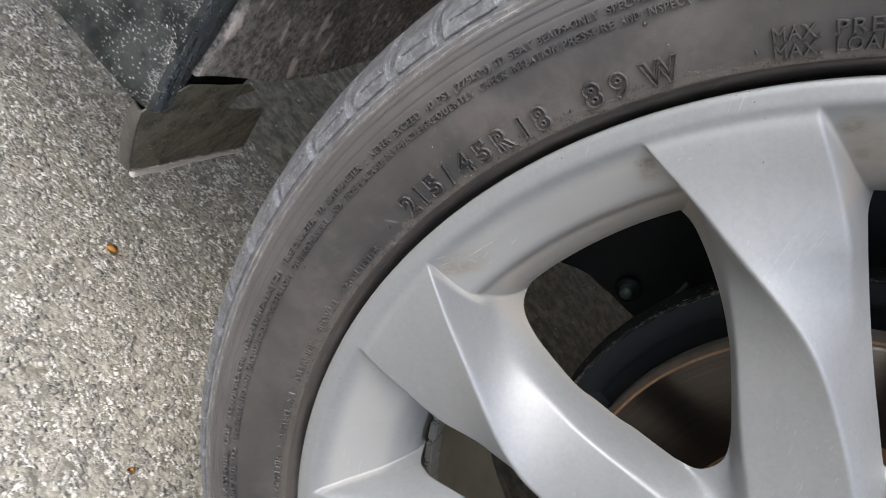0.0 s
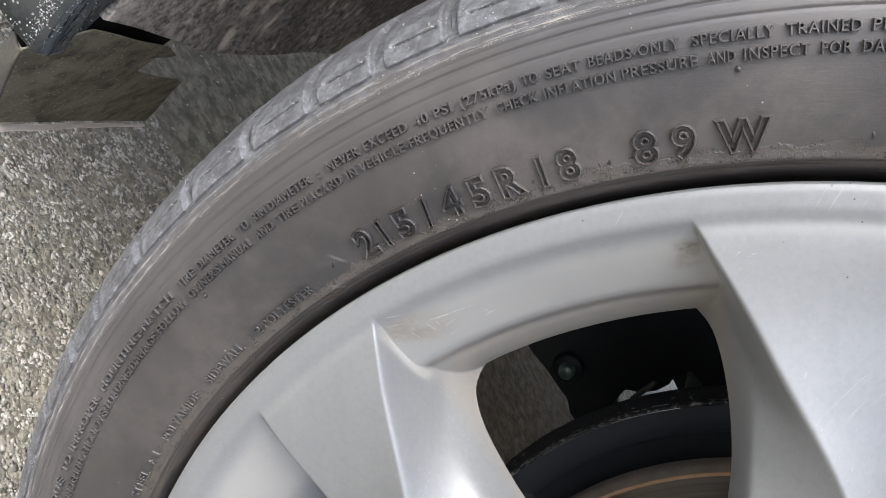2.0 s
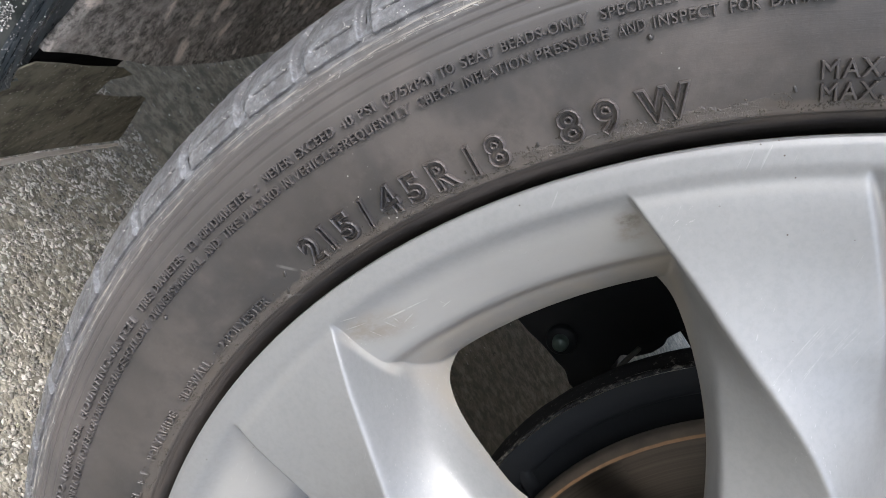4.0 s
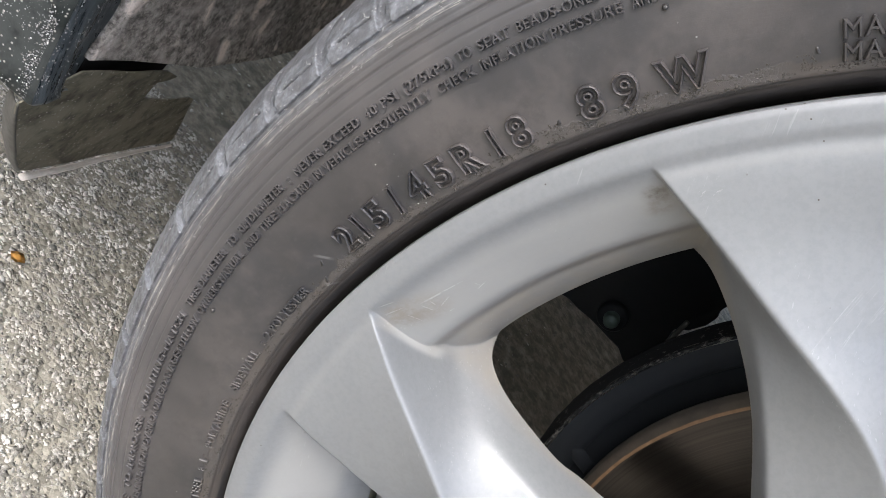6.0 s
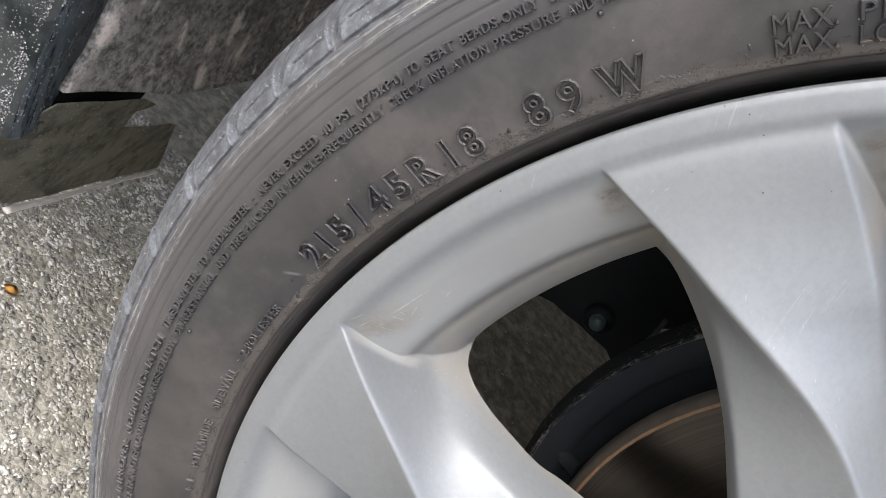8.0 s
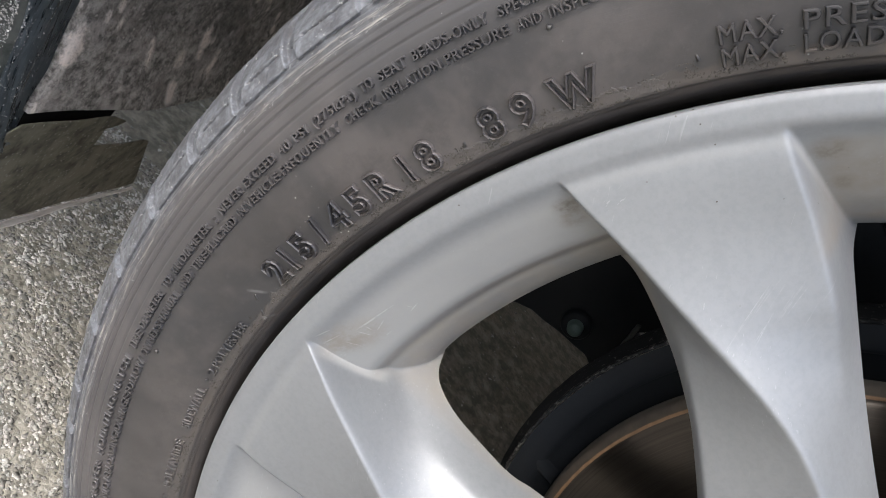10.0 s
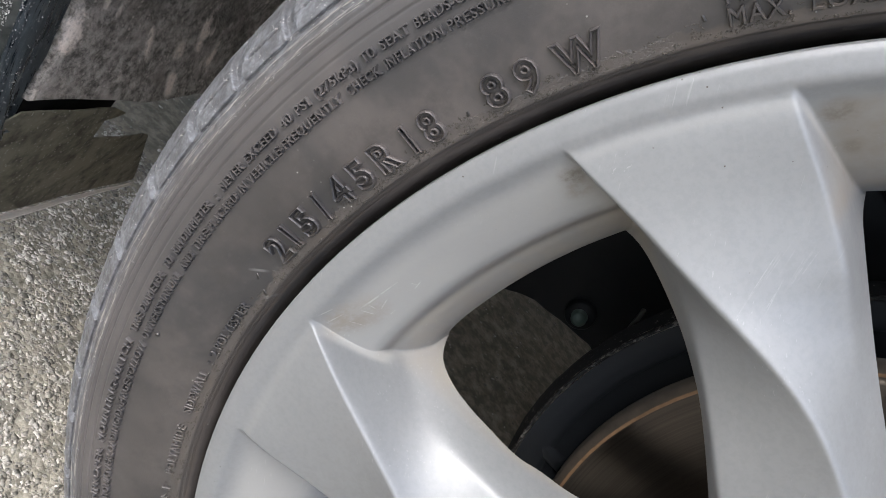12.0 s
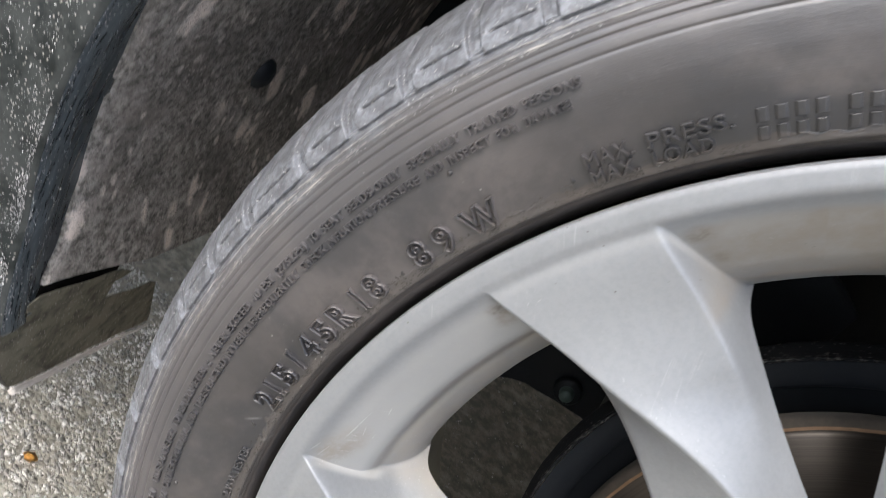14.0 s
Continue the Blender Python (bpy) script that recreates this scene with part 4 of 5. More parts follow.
    # short raised ticks at the ends of the size marking
    for r0, a0, tilt in ((0.2575, 185.7, 0.9), (0.2532, 186.5, 0.7), (0.2570, 152.6, -0.3), (0.2562, 166.35, 0.4)):
        bm = slab([(-0.0004, 0), (0.0004, 0), (0.0003, 0.0028), (-0.0003, 0.0028)], -0.0004, 0.0006)
        m = Matrix.Translation((r0 * math.cos(radians(a0)), float(tyre_y(r0)), r0 * math.sin(radians(a0)))) @ spin(-(a0 - 90) + tilt * 40)
        part("raised_tick", bm, RUBBER, top).matrix_basis = m


# ---------------------------------------------------------------- brake and suspension behind the wheel
def brake():
    top = empty("brake_disc", HUB, "scored brown steel brake disc with a rusty rim", "brake disc")
    part("rotor", lathe([(0.074, 0.0745), (0.1195, 0.0742), (0.1206, 0.0752), (0.1214, 0.0756), (0.1226, 0.0756), (0.1232, 0.0760), (0.1254, 0.0774), (0.1258, 0.0790), (0.1258, 0.0830), (0.1248, 0.0840), (0.07, 0.0840)], 240), ROTOR, top)
    part("hat", lathe([(0.03, 0.036), (0.066, 0.036), (0.071, 0.040), (0.074, 0.048), (0.0745, 0.0745)], 120), plain_material("rusty_disc_hat", (0.10, 0.055, 0.03), (0.24, 0.14, 0.08), 0.85, scale=90), top, "rusty disc hat")
    sh = empty("dust_shield", HUB, "black pressed-steel brake dust shield with chipped edge", "shield")
    part("plate", lathe([(0.060, 0.0960), (0.1300, 0.0960), (0.1312, 0.0930), (0.1340, 0.0908), (0.1400, 0.0898), (0.1446, 0.0890)], 200), DARK, sh)
    part("rolled_edge", lathe([(0.1449, 0.0889), (0.1456, 0.0883), (0.1462, 0.0882), (0.1465, 0.0890), (0.1462, 0.0910)], 200), EDGE, sh, "chipped pale shield edge")
    # rough flange behind the edge, flaking in small pale scabs
    rnd = random.Random(12)
    prof = [(0.1462, 0.0910), (0.1468, 0.0945), (0.1477, 0.0980), (0.1480, 0.0998), (0.1470, 0.1003)]
    bm = lathe(prof, 220)
    for v in bm.verts:
        v.co *= 1 + 0.0022 * noise.noise(v.co * 130)
    part("rear_flange", bm, SCABBY, sh, "rough flaking rear flange")
    # a pressed rib across the plate
    bm = bmesh.new()
    rings = []
    for u in np.linspace(0, 1, 13):
        r, a = 0.1245 + 0.020 * u, radians(203.5 - 5.0 * u)
        c, w = Vector((r * math.cos(a), 0.0945 - 0.004 * u, r * math.sin(a))), Vector((-math.sin(a), 0, math.cos(a)))
        rings.append([bm.verts.new(c + w * 0.0042 * math.cos(b) + Vector((0, -0.0022 * math.sin(b) * math.sin(math.pi * min(1, 0.15 + u)), 0))) for b in np.linspace(0, math.pi, 9)])
    for a, b in zip(rings, rings[1:]):
        for i in range(8):
            bm.faces.new((a[i], a[i + 1], b[i + 1], b[i]))
    part("pressed_rib", bm, DARK, sh)
    kn = empty("suspension_knuckle", HUB + Vector((-0.12, 0.2, 0)), "black cast suspension knuckle with a greenish bolt", "suspension")
    off = Vector((0.12, -0.2, 0))
    arm = part("arm", slab([(-0.200, -0.078), (-0.178, -0.0690), (-0.166, -0.0600), (-0.158, -0.0560), (-0.1500, -0.0550), (-0.1400, -0.0525), (-0.1270, -0.0508), (-0.1196, -0.0495), (-0.1120, -0.0520), (-0.1000, -0.0500), (-0.1000, -0.0300), (-0.1090, -0.0275), (-0.1140, -0.0170), (-0.1095, -0.0110), (-0.1075, -0.0020), (-0.1085, 0.0060), (-0.1112, 0.0090), (-0.1117, 0.0190), (-0.1020, 0.0210), (-0.0800, 0.020), (-0.060, 0.05), (-0.06, 0.10), (-0.15, 0.13), (-0.20, 0.10), (-0.215, 0.0)], 0.2000, 0.235, 0.0015), DARK, kn)
    arm.location = off
    boss = part("boss", lathe([(0.0001, 0.2040), (0.0075, 0.2040), (0.0085, 0.2050), (0.009, 0.2100)], 32), DARK, kn)
    boss.location = off + Vector((-0.1375, -0.0085, -0.0400))
    bolt = part("bolt", lathe([(0.0001, 0.1985), (0.0030, 0.1988), (0.0042, 0.2000), (0.0046, 0.2040), (0.0060, 0.2042), (0.0060, 0.2050)], 24), ZINC, boss, "greenish zinc bolt head")
    bush = part("bush", lathe([(0.0001, 0.2000), (0.0050, 0.2003), (0.0064, 0.2015), (0.0068, 0.2060), (0.0068, 0.2140)], 28), BUSH, kn, "dull olive rubber bush")
    bush.location = off + Vector((-0.1630, 0.0180, -0.0093))
    br = part("bracket", slab([(-0.1408, 0.0050), (-0.1446, 0.0178), (-0.1428, 0.0186), (-0.1386, 0.0056)], 0.1180, 0.1200, 0.0004), BRACKET, kn, "small dull cable bracket")
    br.location = off
    hub = part("hub_carrier", lathe([(0.0001, 0.10), (0.058, 0.10), (0.060, 0.12), (0.050, 0.20), (0.03, 0.5)], 40), DARK, kn)
    hub.location = off


# ---------------------------------------------------------------- car round the wheel
ARCH = 0.3865


def bumper():
    """Lower corner of the bumper where it meets the wheel arch."""
    top = empty("bumper", (-0.40, 0.05, 0.21), "black plastic bumper corner, wet-looking and speckled with grit", "bumper")
    off = -Vector((-0.40, 0.05, 0.21))
    zs = np.concatenate([np.linspace(-0.109, -0.02, 24), np.linspace(-0.01, 0.36, 22)])
    ridge = smooth_at(zs, [-0.115, -0.107, -0.09, -0.07, -0.05, -0.02, 0.03, 0.07, 0.4], [0.0265, 0.026, 0.0265, 0.0275, 0.028, 0.022, 0.014, 0.010, 0.010], 0.006)
    crease = smooth_at(zs, [-0.115, -0.09, -0.075, -0.04, 0.03, 0.07, 0.4], [0.042, 0.043, 0.046, 0.046, 0.035, 0.028, 0.028], 0.006)
    ret = smooth_at(zs, [-0.115, -0.10, -0.092, -0.083, -0.075, -0.06, -0.045, 0.0, 0.07, 0.4], [0.047, 0.0505, 0.0530, 0.0560, 0.0590, 0.0610, 0.0615, 0.054, 0.040, 0.036], 0.004)
    # across: from the hidden inner edge over the return flange and the ridge to the outer panel
    rows = []
    for z, a, m, b in zip(zs, ridge, crease, ret):
        x = -math.sqrt(ARCH ** 2 - z * z)
        row = [(x - 0.012, b + 0.010), (x - 0.0026, b + 0.0005), (x - 0.0022, b), (x - 0.0022, m + 0.0025), (x + 0.0002, m), (x + 0.0013, m * 0.5 + a * 0.5), (x + 0.0008, a + 0.0018), (x - 0.0006, a + 0.0002), (x - 0.0030, a - 0.0002)]
        for d in (0.008, 0.016, 0.03, 0.06, 0.12, 0.25, 0.45, 0.7):
            row.append((x - d, 0.020 + (a - 0.020) * math.exp(-d / 0.03) - 0.004 * (1 - math.exp(-d / 0.05)) + 0.05 * d * d))
        rows.append([Vector((px, py, HUB.z + z + 0.02 * max(0.0, -px - 0.38) * (z < -0.1))) + off for px, py in row])
    bm = bmesh.new()
    # the lower edge turns under
    under = [Vector((v.x - 0.004, v.y + 0.010, v.z - 0.0010)) for v in rows[0]]
    lip = [Vector((v.x, v.y + 0.002, v.z - 0.0018)) for v in rows[0]]
    far = [Vector((v.x - 0.012, v.y + 0.020, v.z + 0.010)) for v in rows[0]]
    grid = [[bm.verts.new(v) for v in row] for row in [far, under, lip] + rows]
    for a, b in zip(grid, grid[1:]):
        for i in range(6, len(a) - 1):
            bm.faces.new((a[i], a[i + 1], b[i + 1], b[i]))
    bmesh.ops.delete(bm, geom=[v for v in bm.verts if not v.link_faces], context="VERTS")
    bmesh.ops.recalc_face_normals(bm, faces=bm.faces)
    panel = part("panel", bm, BUMPER, top)
    bm = bmesh.new()
    tuck = [Vector((v.x - 0.010, v.y + 0.002, v.z + 0.006)) for v in rows[0]]
    grid = [[bm.verts.new(v) for v in row[:7]] for row in [tuck, lip] + rows]
    for a, b in zip(grid, grid[1:]):
        for i in range(6):
            bm.faces.new((a[i], a[i + 1], b[i + 1], b[i]))
    bmesh.ops.recalc_face_normals(bm, faces=bm.faces)
    part("return_flange", bm, FLANGE, top, "scuffed bluish-black return flange")
    # grit and droplets on the panel
    rnd = random.Random(5)
    ico = bmesh.new()
    bmesh.ops.create_icosphere(ico, subdivisions=1, radius=1.0)
    base = np.array([v.co[:] for v in ico.verts])
    tri = [[v.index for v in f.verts] for f in ico.faces]
    ico.free()
    verts, faces = [], []
    for n in range(13000):
        z = rnd.uniform(-0.108, 0.10)
        d = 0.16 * rnd.random() ** 1.3
        ridge_side = rnd.random()
        if ridge_side < 0.22:
            d = abs(rnd.gauss(0.0, 0.003))
        patch = noise.noise((d * 55, z * 55, 13.0)) + 0.6 * noise.noise((d * 160, z * 160, 8.0))
        if patch < (-0.6 if ridge_side < 0.22 else -0.45) + 0.6 * rnd.random():
            continue
        a = float(np.interp(z, zs, ridge))
        x = -math.sqrt(ARCH ** 2 - z * z)
        if rnd.random() < 0.15:
            py, px = a + 0.002 + 0.016 * rnd.random() ** 1.5, x + 0.0010
        else:
            px, py = x - 0.001 - d, 0.020 + (a - 0.020) * math.exp(-(d + 0.001) / 0.03) - 0.004 * (1 - math.exp(-d / 0.05)) + 0.05 * d * d
        s = 0.00010 + 0.00030 * rnd.random() ** 3
        k = len(verts)
        pos = np.array([px, py, HUB.z + z]) + np.array(off)
        verts += [tuple(pos + base[i] * s * np.array([1, 0.8, 1])) for i in range(len(base))]
        faces += [[k + i for i in f] for f in tri]
    drops = piece("grit_spatter", raw("grit_spatter", verts, faces), DROPS, panel, "scattered grit and droplets")
    drops["kind"] = "stuff"
    return top


def arch_liner():
    top = empty("wheel_arch_liner", (-0.385, 0.2, 0.25), "grey-brown felt wheel arch liner splashed with dried mud", "wheel arch liner")
    off = -Vector((-0.385, 0.2, 0.25))
    bm = bmesh.new()
    n, m = 150, 46
    grid = []
    for i in range(n + 1):
        row = []
        for j in range(m + 1):
            y = 0.0 + 0.46 * j / m
            low = float(smooth_at(0.04 + 0.42 * j / m, [0.04, 0.055, 0.088, 0.1136, 0.136, 0.18, 0.207, 0.235, 0.29, 0.46], [-0.0930, -0.0960, -0.1030, -0.1085, -0.1140, -0.1188, -0.1207, -0.1205, -0.118, -0.110], 0.003))
            u = i / n
            a0, a1 = 180 + math.degrees(math.asin(-low / ARCH)), 4.0
            a = radians(a0 + (a1 - a0) * (u ** 1.8))
            zz = ARCH * math.sin(a)
            y0 = float(np.interp(zz, [-0.115, -0.095, -0.075, -0.04, 0.03, 0.07], [0.045, 0.050, 0.057, 0.058, 0.046, 0.036]))
            y = y0 + (0.46 - y0) * j / m
            r = ARCH + 0.0035 + 0.0025 * noise.noise((y * 7, a * 5, 0)) + 0.0010 * noise.noise((y * 30, a * 24, 4)) - 0.004 * math.exp(-((y - 0.30) / 0.03) ** 2)
            row.append(bm.verts.new(Vector((r * math.cos(a), y, HUB.z + r * math.sin(a))) + off))
        grid.append(row)
    for a, b in zip(grid, grid[1:]):
        for i in range(m):
            bm.faces.new((a[i], a[i + 1], b[i + 1], b[i]))
    bmesh.ops.recalc_face_normals(bm, faces=bm.faces)
    bmesh.ops.solidify(bm, geom=bm.faces[:], thickness=0.003)
    part("felt", bm, FELT, top)
    clip = part("clip", lathe([(0.0001, -0.004), (0.006, -0.0035), (0.009, -0.001), (0.0095, 0.001)], 24), DARK, top, "black plastic push clip")
    clip.matrix_basis = Matrix.Translation(Vector((-0.3805, 0.171, HUB.z + 0.0035)) + off) @ pose(0, 0, 0, 0, 0, 90)
    return top


def deflector():
    """Stiff plastic flap that hangs below the liner."""
    base = Vector((-0.372, 0.09, 0.135))
    top = empty("mud_flap", base, "thin muddy plastic flap hanging under the bumper", "mud flap")

    def spot(y, z):
        """A place on the gently curved sheet; z from the wheel's centre."""
        return Vector((-0.373 + 0.0008 * noise.noise((y * 40, z * 40, 3)), y, HUB.z + z)) - base

    fold = [(0.0250, -0.1120), (0.0310, -0.1240), (0.0410, -0.1415), (0.0525, -0.1610), (0.0600, -0.1715), (0.0650, -0.1765)]
    rim = [(0.050, -0.0985), (0.085, -0.1076), (0.1185, -0.1162), (0.1320, -0.1240), (0.1264, -0.1256), (0.1175, -0.1252), (0.1148, -0.1275), (0.1184, -0.1390), (0.1406, -0.1468), (0.1690, -0.1535), (0.1775, -0.1580), (0.1860, -0.1740), (0.2010, -0.2030), (0.2030, -0.2105), (0.1500, -0.1985), (0.1000, -0.1872), (0.0700, -0.1800)] + fold[::-1]
    bm = bmesh.new()
    bm.faces.new([bm.verts.new(spot(y, z)) for y, z in rim])
    bmesh.ops.triangulate(bm, faces=bm.faces[:])
    bmesh.ops.subdivide_edges(bm, edges=bm.edges[:], cuts=2, use_grid_fill=True)
    for v in bm.verts:
        p = v.co + base
        v.co.x += spot(p.y, p.z - HUB.z).x - v.co.x
    back = bmesh.ops.extrude_face_region(bm, geom=bm.faces[:])["geom"]
    bmesh.ops.translate(bm, vec=(-0.0007, 0, 0), verts=[v for v in back if isinstance(v, bmesh.types.BMVert)])
    bmesh.ops.recalc_face_normals(bm, faces=bm.faces)
    part("sheet", bm, FLAP, top, smooth=False)
    # plate added behind the sheet so that the slit above it shows black
    part("slit_backing", slab([(-0.3900, 0.186), (-0.3800, 0.186), (-0.3800, 0.220), (-0.3900, 0.220)], 0.046, 0.1300), SLIT_SHADE, top, "near-black plate added to darken the slit").location = -base
    def welt(name, line, wide, material, label, out=1.0):
        """A rounded welt along an edge of the sheet."""
        bm = bmesh.new()
        rings = []
        for n, (y, z) in enumerate(line):
            c, w = spot(y, z) + Vector((0.0012 * out, 0, 0)), wide * (1 - 0.5 * n / len(line)) * (1 + 0.25 * noise.noise((n * 0.7, 0, 2)))
            d = Vector((0, line[min(n + 1, len(line) - 1)][0] - line[max(n - 1, 0)][0], line[min(n + 1, len(line) - 1)][1] - line[max(n - 1, 0)][1])).normalized()
            side = Vector((0, -d.z, d.y))
            rings.append([bm.verts.new(c + side * w * math.cos(a) + Vector((w * out * math.sin(a), 0, 0))) for a in np.linspace(0, 2 * math.pi, 9)[:-1]])
        for a, b in zip(rings, rings[1:]):
            for i in range(8):
                bm.faces.new((a[i], a[(i + 1) % 8], b[(i + 1) % 8], b[i]))
        bm.faces.new(rings[0]), bm.faces.new(rings[-1][::-1])
        bmesh.ops.recalc_face_normals(bm, faces=bm.faces)
        part(name, bm, material, top, label)

    along = np.linspace(0, 1, 30)
    # lower lip of the sheet, its brightness from light put into the colour
    welt("lower_lip", [(0.0655 + 0.135 * u, -0.1802 - 0.0305 * u) for u in along], 0.0011, LIT_LIP, "pale lower lip with its lit edge put in the colour", 1.8)
    # the outer side turns back in a rounded flange, with a thin worn edge
    back = [(0.0350, -0.1190), (0.0400, -0.1345), (0.0530, -0.1580), (0.0715, -0.1860), (0.0800, -0.1950), (0.0840, -0.1985)]
    bm = bmesh.new()
    rows = []
    for u in np.linspace(0, len(fold) - 1, 37):
        f, e = (np.array([np.interp(u, range(len(fold)), [p[i] for p in line]) for i in (0, 1)]) for line in (fold, back))
        row = []
        for v in np.linspace(0, 1, 9):
            bulge = 0.0016 * math.sin(math.pi * v)
            y, z = f + (e - f) * v
            row.append(bm.verts.new(Vector((-0.3726 - 0.0114 * v + bulge, y - bulge, HUB.z + z)) - base))
        rows.append(row)
    for a, b in zip(rows, rows[1:]):
        for i in range(8):
            bm.faces.new((a[i], a[i + 1], b[i + 1], b[i]))
    bmesh.ops.recalc_face_normals(bm, faces=bm.faces)
    bmesh.ops.solidify(bm, geom=bm.faces[:], thickness=0.0010)
    part("side_flange", bm, BEAD, top, "dusty grey rounded side flange")
    return top


def car_shell():
    """Plain closing shell: quarter panel over the arch, floor pan and inner wheelhouse."""
    top = empty("car_body", (0.6, 0.6, 0.2), "dark painted car body side and floor pan", "car body")
    off = -Vector((0.6, 0.6, 0.2))
    bm = bmesh.new()
    rows = []
    for i in range(61):
        a = radians(159 - 175 * i / 60)
        c, s = math.cos(a), math.sin(a)
        far = min(1.6 / max(1e-6, abs(c)), 0.62 / max(1e-6, s) if s > 0 else 9, 1.6)
        rows.append([bm.verts.new(Vector((r * c, y, HUB.z + r * s)) + off) for r, y in ((ARCH, 0.034), (ARCH - 0.001, 0.012), (ARCH + 0.003, 0.009), (ARCH + 0.06, -0.002), (max(ARCH + 0.07, far), 0.02))])
    for a, b in zip(rows, rows[1:]):
        for i in range(4):
            bm.faces.new((a[i], a[i + 1], b[i + 1], b[i]))
    part("side_panel", bm, PAINT, top)
    part("floor_pan", slab([(-0.75, 0.27), (1.9, 0.27), (1.9, 0.30), (-0.75, 0.30)], 0.46, 1.55), DARK, top).location = off
    part("body", slab([(-0.80, 0.70), (1.9, 0.70), (1.9, 0.95), (-0.80, 0.95)], 0.05, 1.55, 0.06), PAINT, top).location = off
    wall = part("inner_wheelhouse", slab([(-0.40, 0.285), (-0.40, 0.72), (0.42, 0.72), (0.42, 0.285)], 0.455, 0.465), DARK, top)
    wall.location = off
    part("tail_floor", slab([(-0.75, 0.255), (-0.41, 0.255), (-0.41, 0.28), (-0.75, 0.28)], 0.10, 0.46), DARK, top).location = off
    part("sill", slab([(0.40, 0.19), (1.9, 0.19), (1.9, 0.5), (0.40, 0.5)], 0.03, 0.46), DARK, top).location = off
    return top


# ---------------------------------------------------------------- ground
def ground():
    def lines(lo, hi, step, far):
        a = list(np.arange(lo, hi + 1e-6, step))
        out, d = [], step
        x = hi
        while x < far:
            d *= 1.5
            x += d
            out.append(x)
        inn, d, x = [], step, lo
        while x > -far:
            d *= 1.5
            x -= d
            inn.append(x)
        return np.array(inn[::-1] + a + out)

    xs, ys = lines(-0.75, 0.1, 0.010, 60), lines(-0.15, 0.85, 0.010, 60)
    verts, faces = [], []
    for x in xs:
        for y in ys:
            near = 1.0 if abs(x + 0.3) < 1 and abs(y - 0.3) < 1 else 0.0
            verts.append((x, y, near * (0.0016 * noise.noise((x * 9, y * 9, 0)) + 0.0010 * noise.noise((x * 60, y * 60, 2)))))
    n = len(ys)
    for i in range(len(xs) - 1):
        for j in range(n - 1):
            k = i * n + j
            faces.append((k, k + n, k + n + 1, k + 1))
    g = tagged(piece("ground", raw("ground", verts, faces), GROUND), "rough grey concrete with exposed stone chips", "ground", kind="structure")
    return g


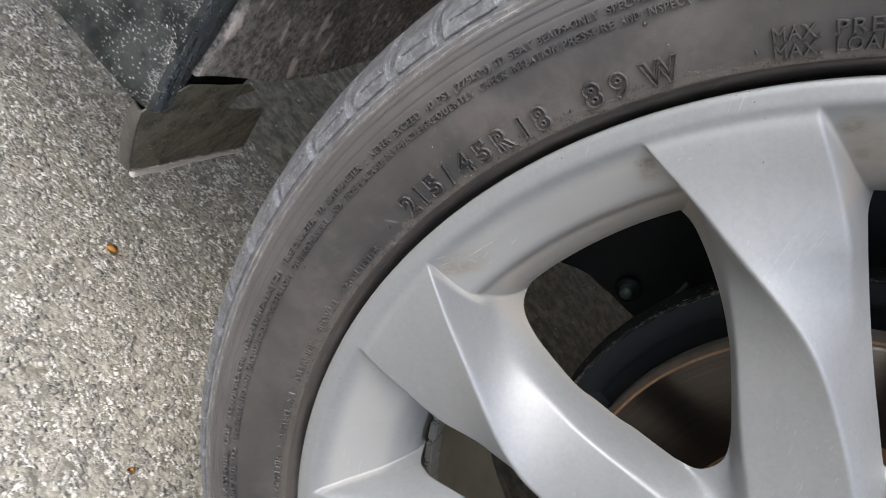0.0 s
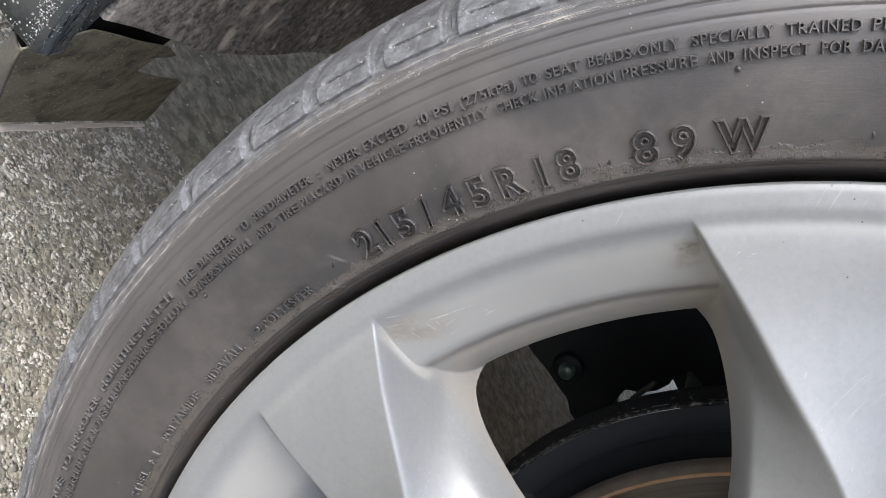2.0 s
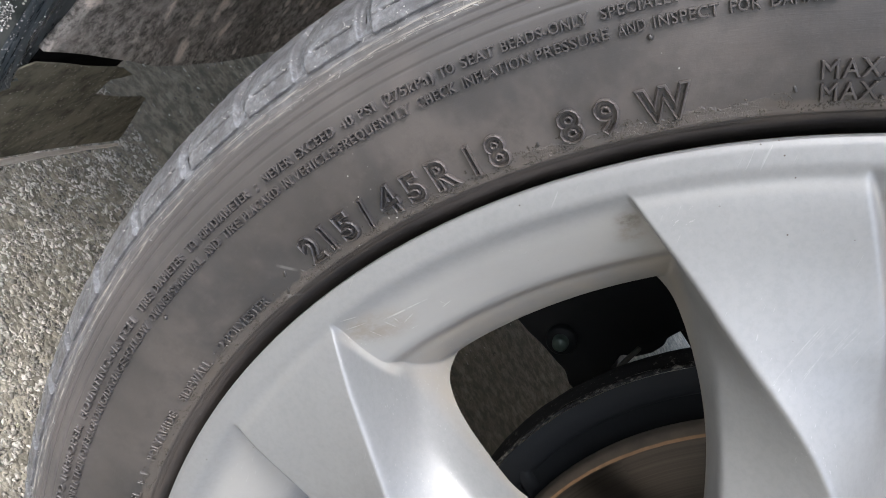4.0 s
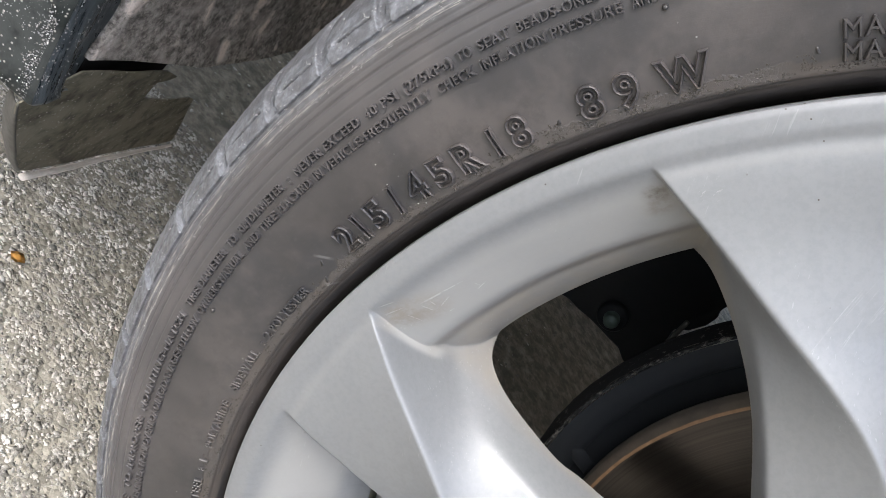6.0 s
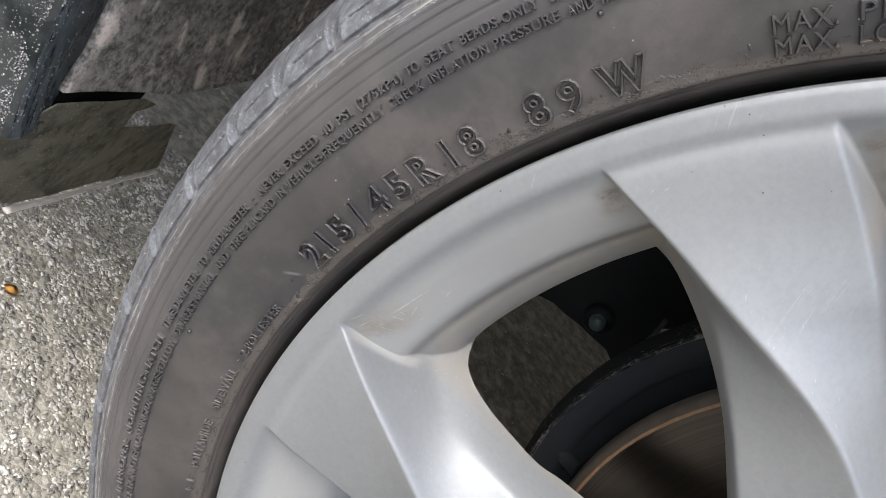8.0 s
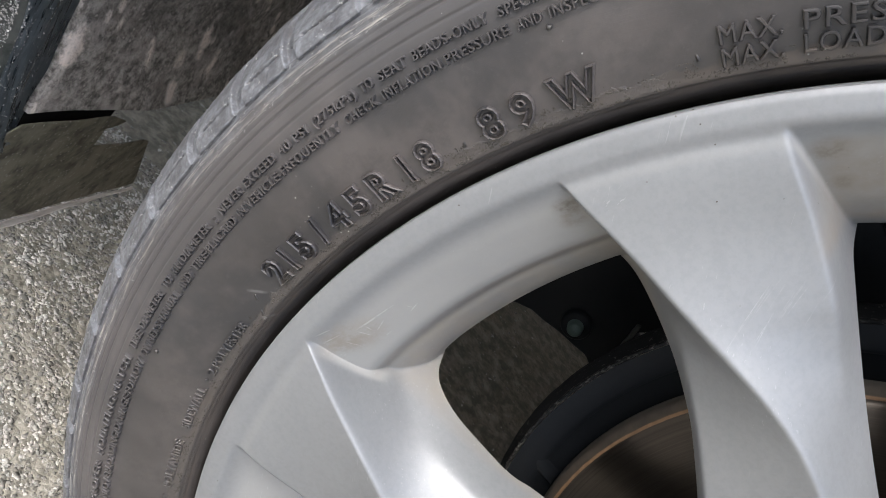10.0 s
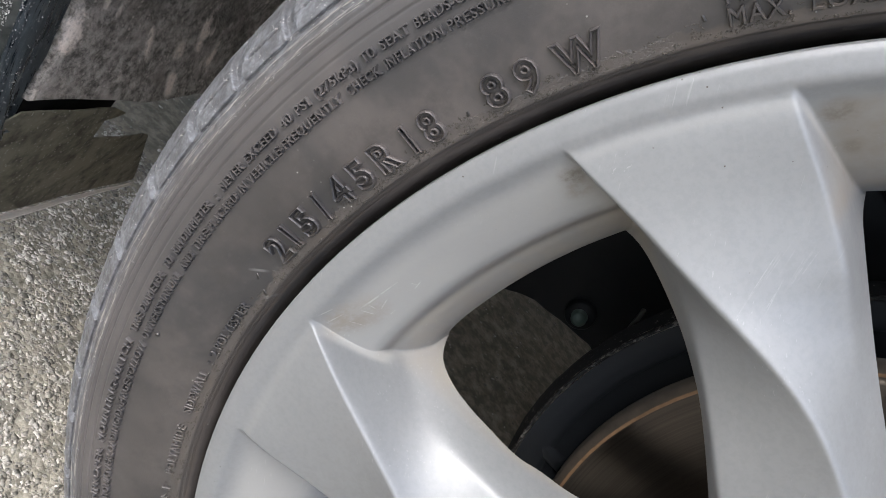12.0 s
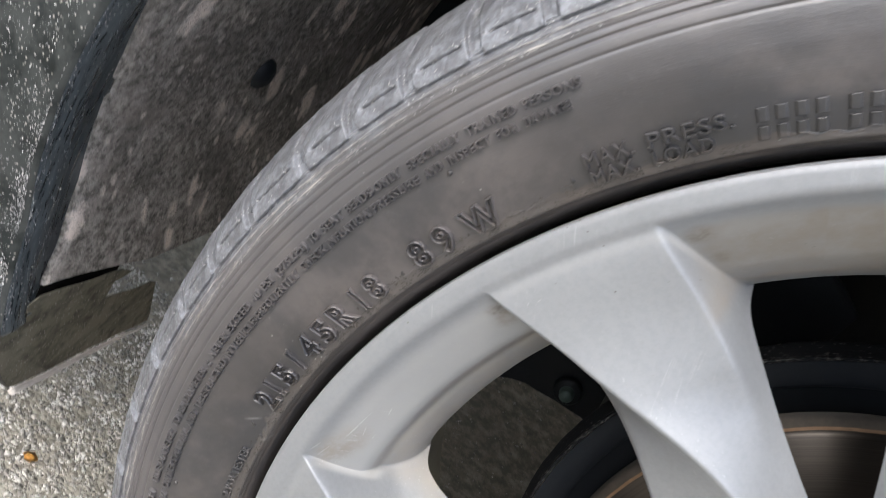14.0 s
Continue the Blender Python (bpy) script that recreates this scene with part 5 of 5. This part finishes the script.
def chips():
    """Stone chips bedded in the surface."""
    rng = np.random.default_rng(11)
    ico = bmesh.new()
    bmesh.ops.create_icosphere(ico, subdivisions=1, radius=1.0)
    base = np.array([v.co[:] for v in ico.verts])
    tri = np.array([[v.index for v in f.verts] for f in ico.faces])
    ico.free()
    pts = []
    for count, x0, x1, y0, y1 in ((52000, -0.62, -0.17, -0.06, 0.36), (2500, -0.66, 0.0, 0.36, 0.85)):
        pts.append(np.stack([rng.uniform(x0, x1, count), rng.uniform(y0, y1, count)], 1))
    pts = np.concatenate(pts)
    n = len(pts)
    size = 0.00065 + 0.0015 * rng.random(n) ** 2.2
    shape = 1 + 0.38 * rng.standard_normal((n, len(base), 1)).clip(-1.5, 1.5)
    turn = rng.uniform(0, 2 * np.pi, n)
    v = base[None] * shape * (size[:, None, None] * np.stack([rng.uniform(0.8, 1.5, n), rng.uniform(0.7, 1.2, n), rng.uniform(0.11, 0.25, n)], 1)[:, None, :])
    c, s = np.cos(turn)[:, None], np.sin(turn)[:, None]
    x, y = v[..., 0] * c - v[..., 1] * s, v[..., 0] * s + v[..., 1] * c
    z = v[..., 2] - size[:, None] * 0.04
    high = np.array([0.0016 * noise.noise((a * 9, b * 9, 0)) + 0.0010 * noise.noise((a * 60, b * 60, 2)) for a, b in pts])
    co = np.stack([x + pts[:, :1], y + pts[:, 1:], z + high[:, None]], -1).reshape(-1, 3)
    f = (tri[None] + (np.arange(n) * len(base))[:, None, None]).reshape(-1, 3)
    me = bpy.data.meshes.new("stone_chips")
    me.from_pydata(co.tolist(), [], f.tolist())
    me.update()
    me.polygons.foreach_set("use_smooth", [True] * len(me.polygons))
    tagged(piece("stone_chips", me, CHIPS), "small light and dark grey stone chips in the concrete", "gravel", kind="stuff")


def leaf_scrap(x, y, size, turn, label):
    rnd = random.Random(int(size * 1e5))
    bm = bmesh.new()
    rim, n = [], 9
    mid = bm.verts.new((0, 0, 0.0022))
    for i in range(n):
        a = 2 * math.pi * i / n
        r = size * rnd.uniform(0.65, 1.1)
        rim.append(bm.verts.new((r * math.cos(a), 0.75 * r * math.sin(a), 0.0008 + 0.0016 * rnd.random())))
    for i in range(n):
        bm.faces.new((mid, rim[i], rim[(i + 1) % n]))
    bmesh.ops.solidify(bm, geom=bm.faces[:], thickness=0.0006)
    ob = part("leaf_scrap", bm, LEAF)
    ob.matrix_basis = pose(x, y, 0.0022, 0, 0, turn)
    return tagged(ob, label, "leaf")


def bounce_walls():
    """Unseen beige walls added round the car to bounce warm light in low down."""
    k = Mat("bounce_wall", 0.9)
    k.set("Base Color", k.mix(k.noise(2.5, 5), (0.62, 0.56, 0.48), (0.76, 0.70, 0.61)))
    k.bump(k.noise(90, 4), 0.4, 0.004)
    for name, x0, x1, y0, y1 in (("wall_south", -9, 9, -7.25, -7.0), ("wall_north", -9, 9, 9.0, 9.25), ("wall_west", -9.25, -9, -7.0, 9.0), ("wall_east", 9.0, 9.25, -7.0, 9.0)):
        ob = part(name, slab([(x0, 0), (x1, 0), (x1, 2.6), (x0, 2.6)], y0, y1), k.m, smooth=False)
        tagged(ob, "unseen plain beige wall added to bounce light", "wall", kind="structure")


ground()
bounce_walls()
car_shell()
alloy_wheel()
the_tyre = tyre()
brake()
bumper()
arch_liner()
deflector()
tyre_lettering(the_tyre)
dirt_crumbs(the_tyre)
shoulder_grit(the_tyre)
leaf_scrap(-0.3713, 0.1408, 0.0056, 20, "small curled orange scrap of dry leaf on the concrete")
leaf_scrap(-0.2392, 0.0424, 0.0034, 70, "tiny reddish-orange leaf crumb on the concrete")
chips()
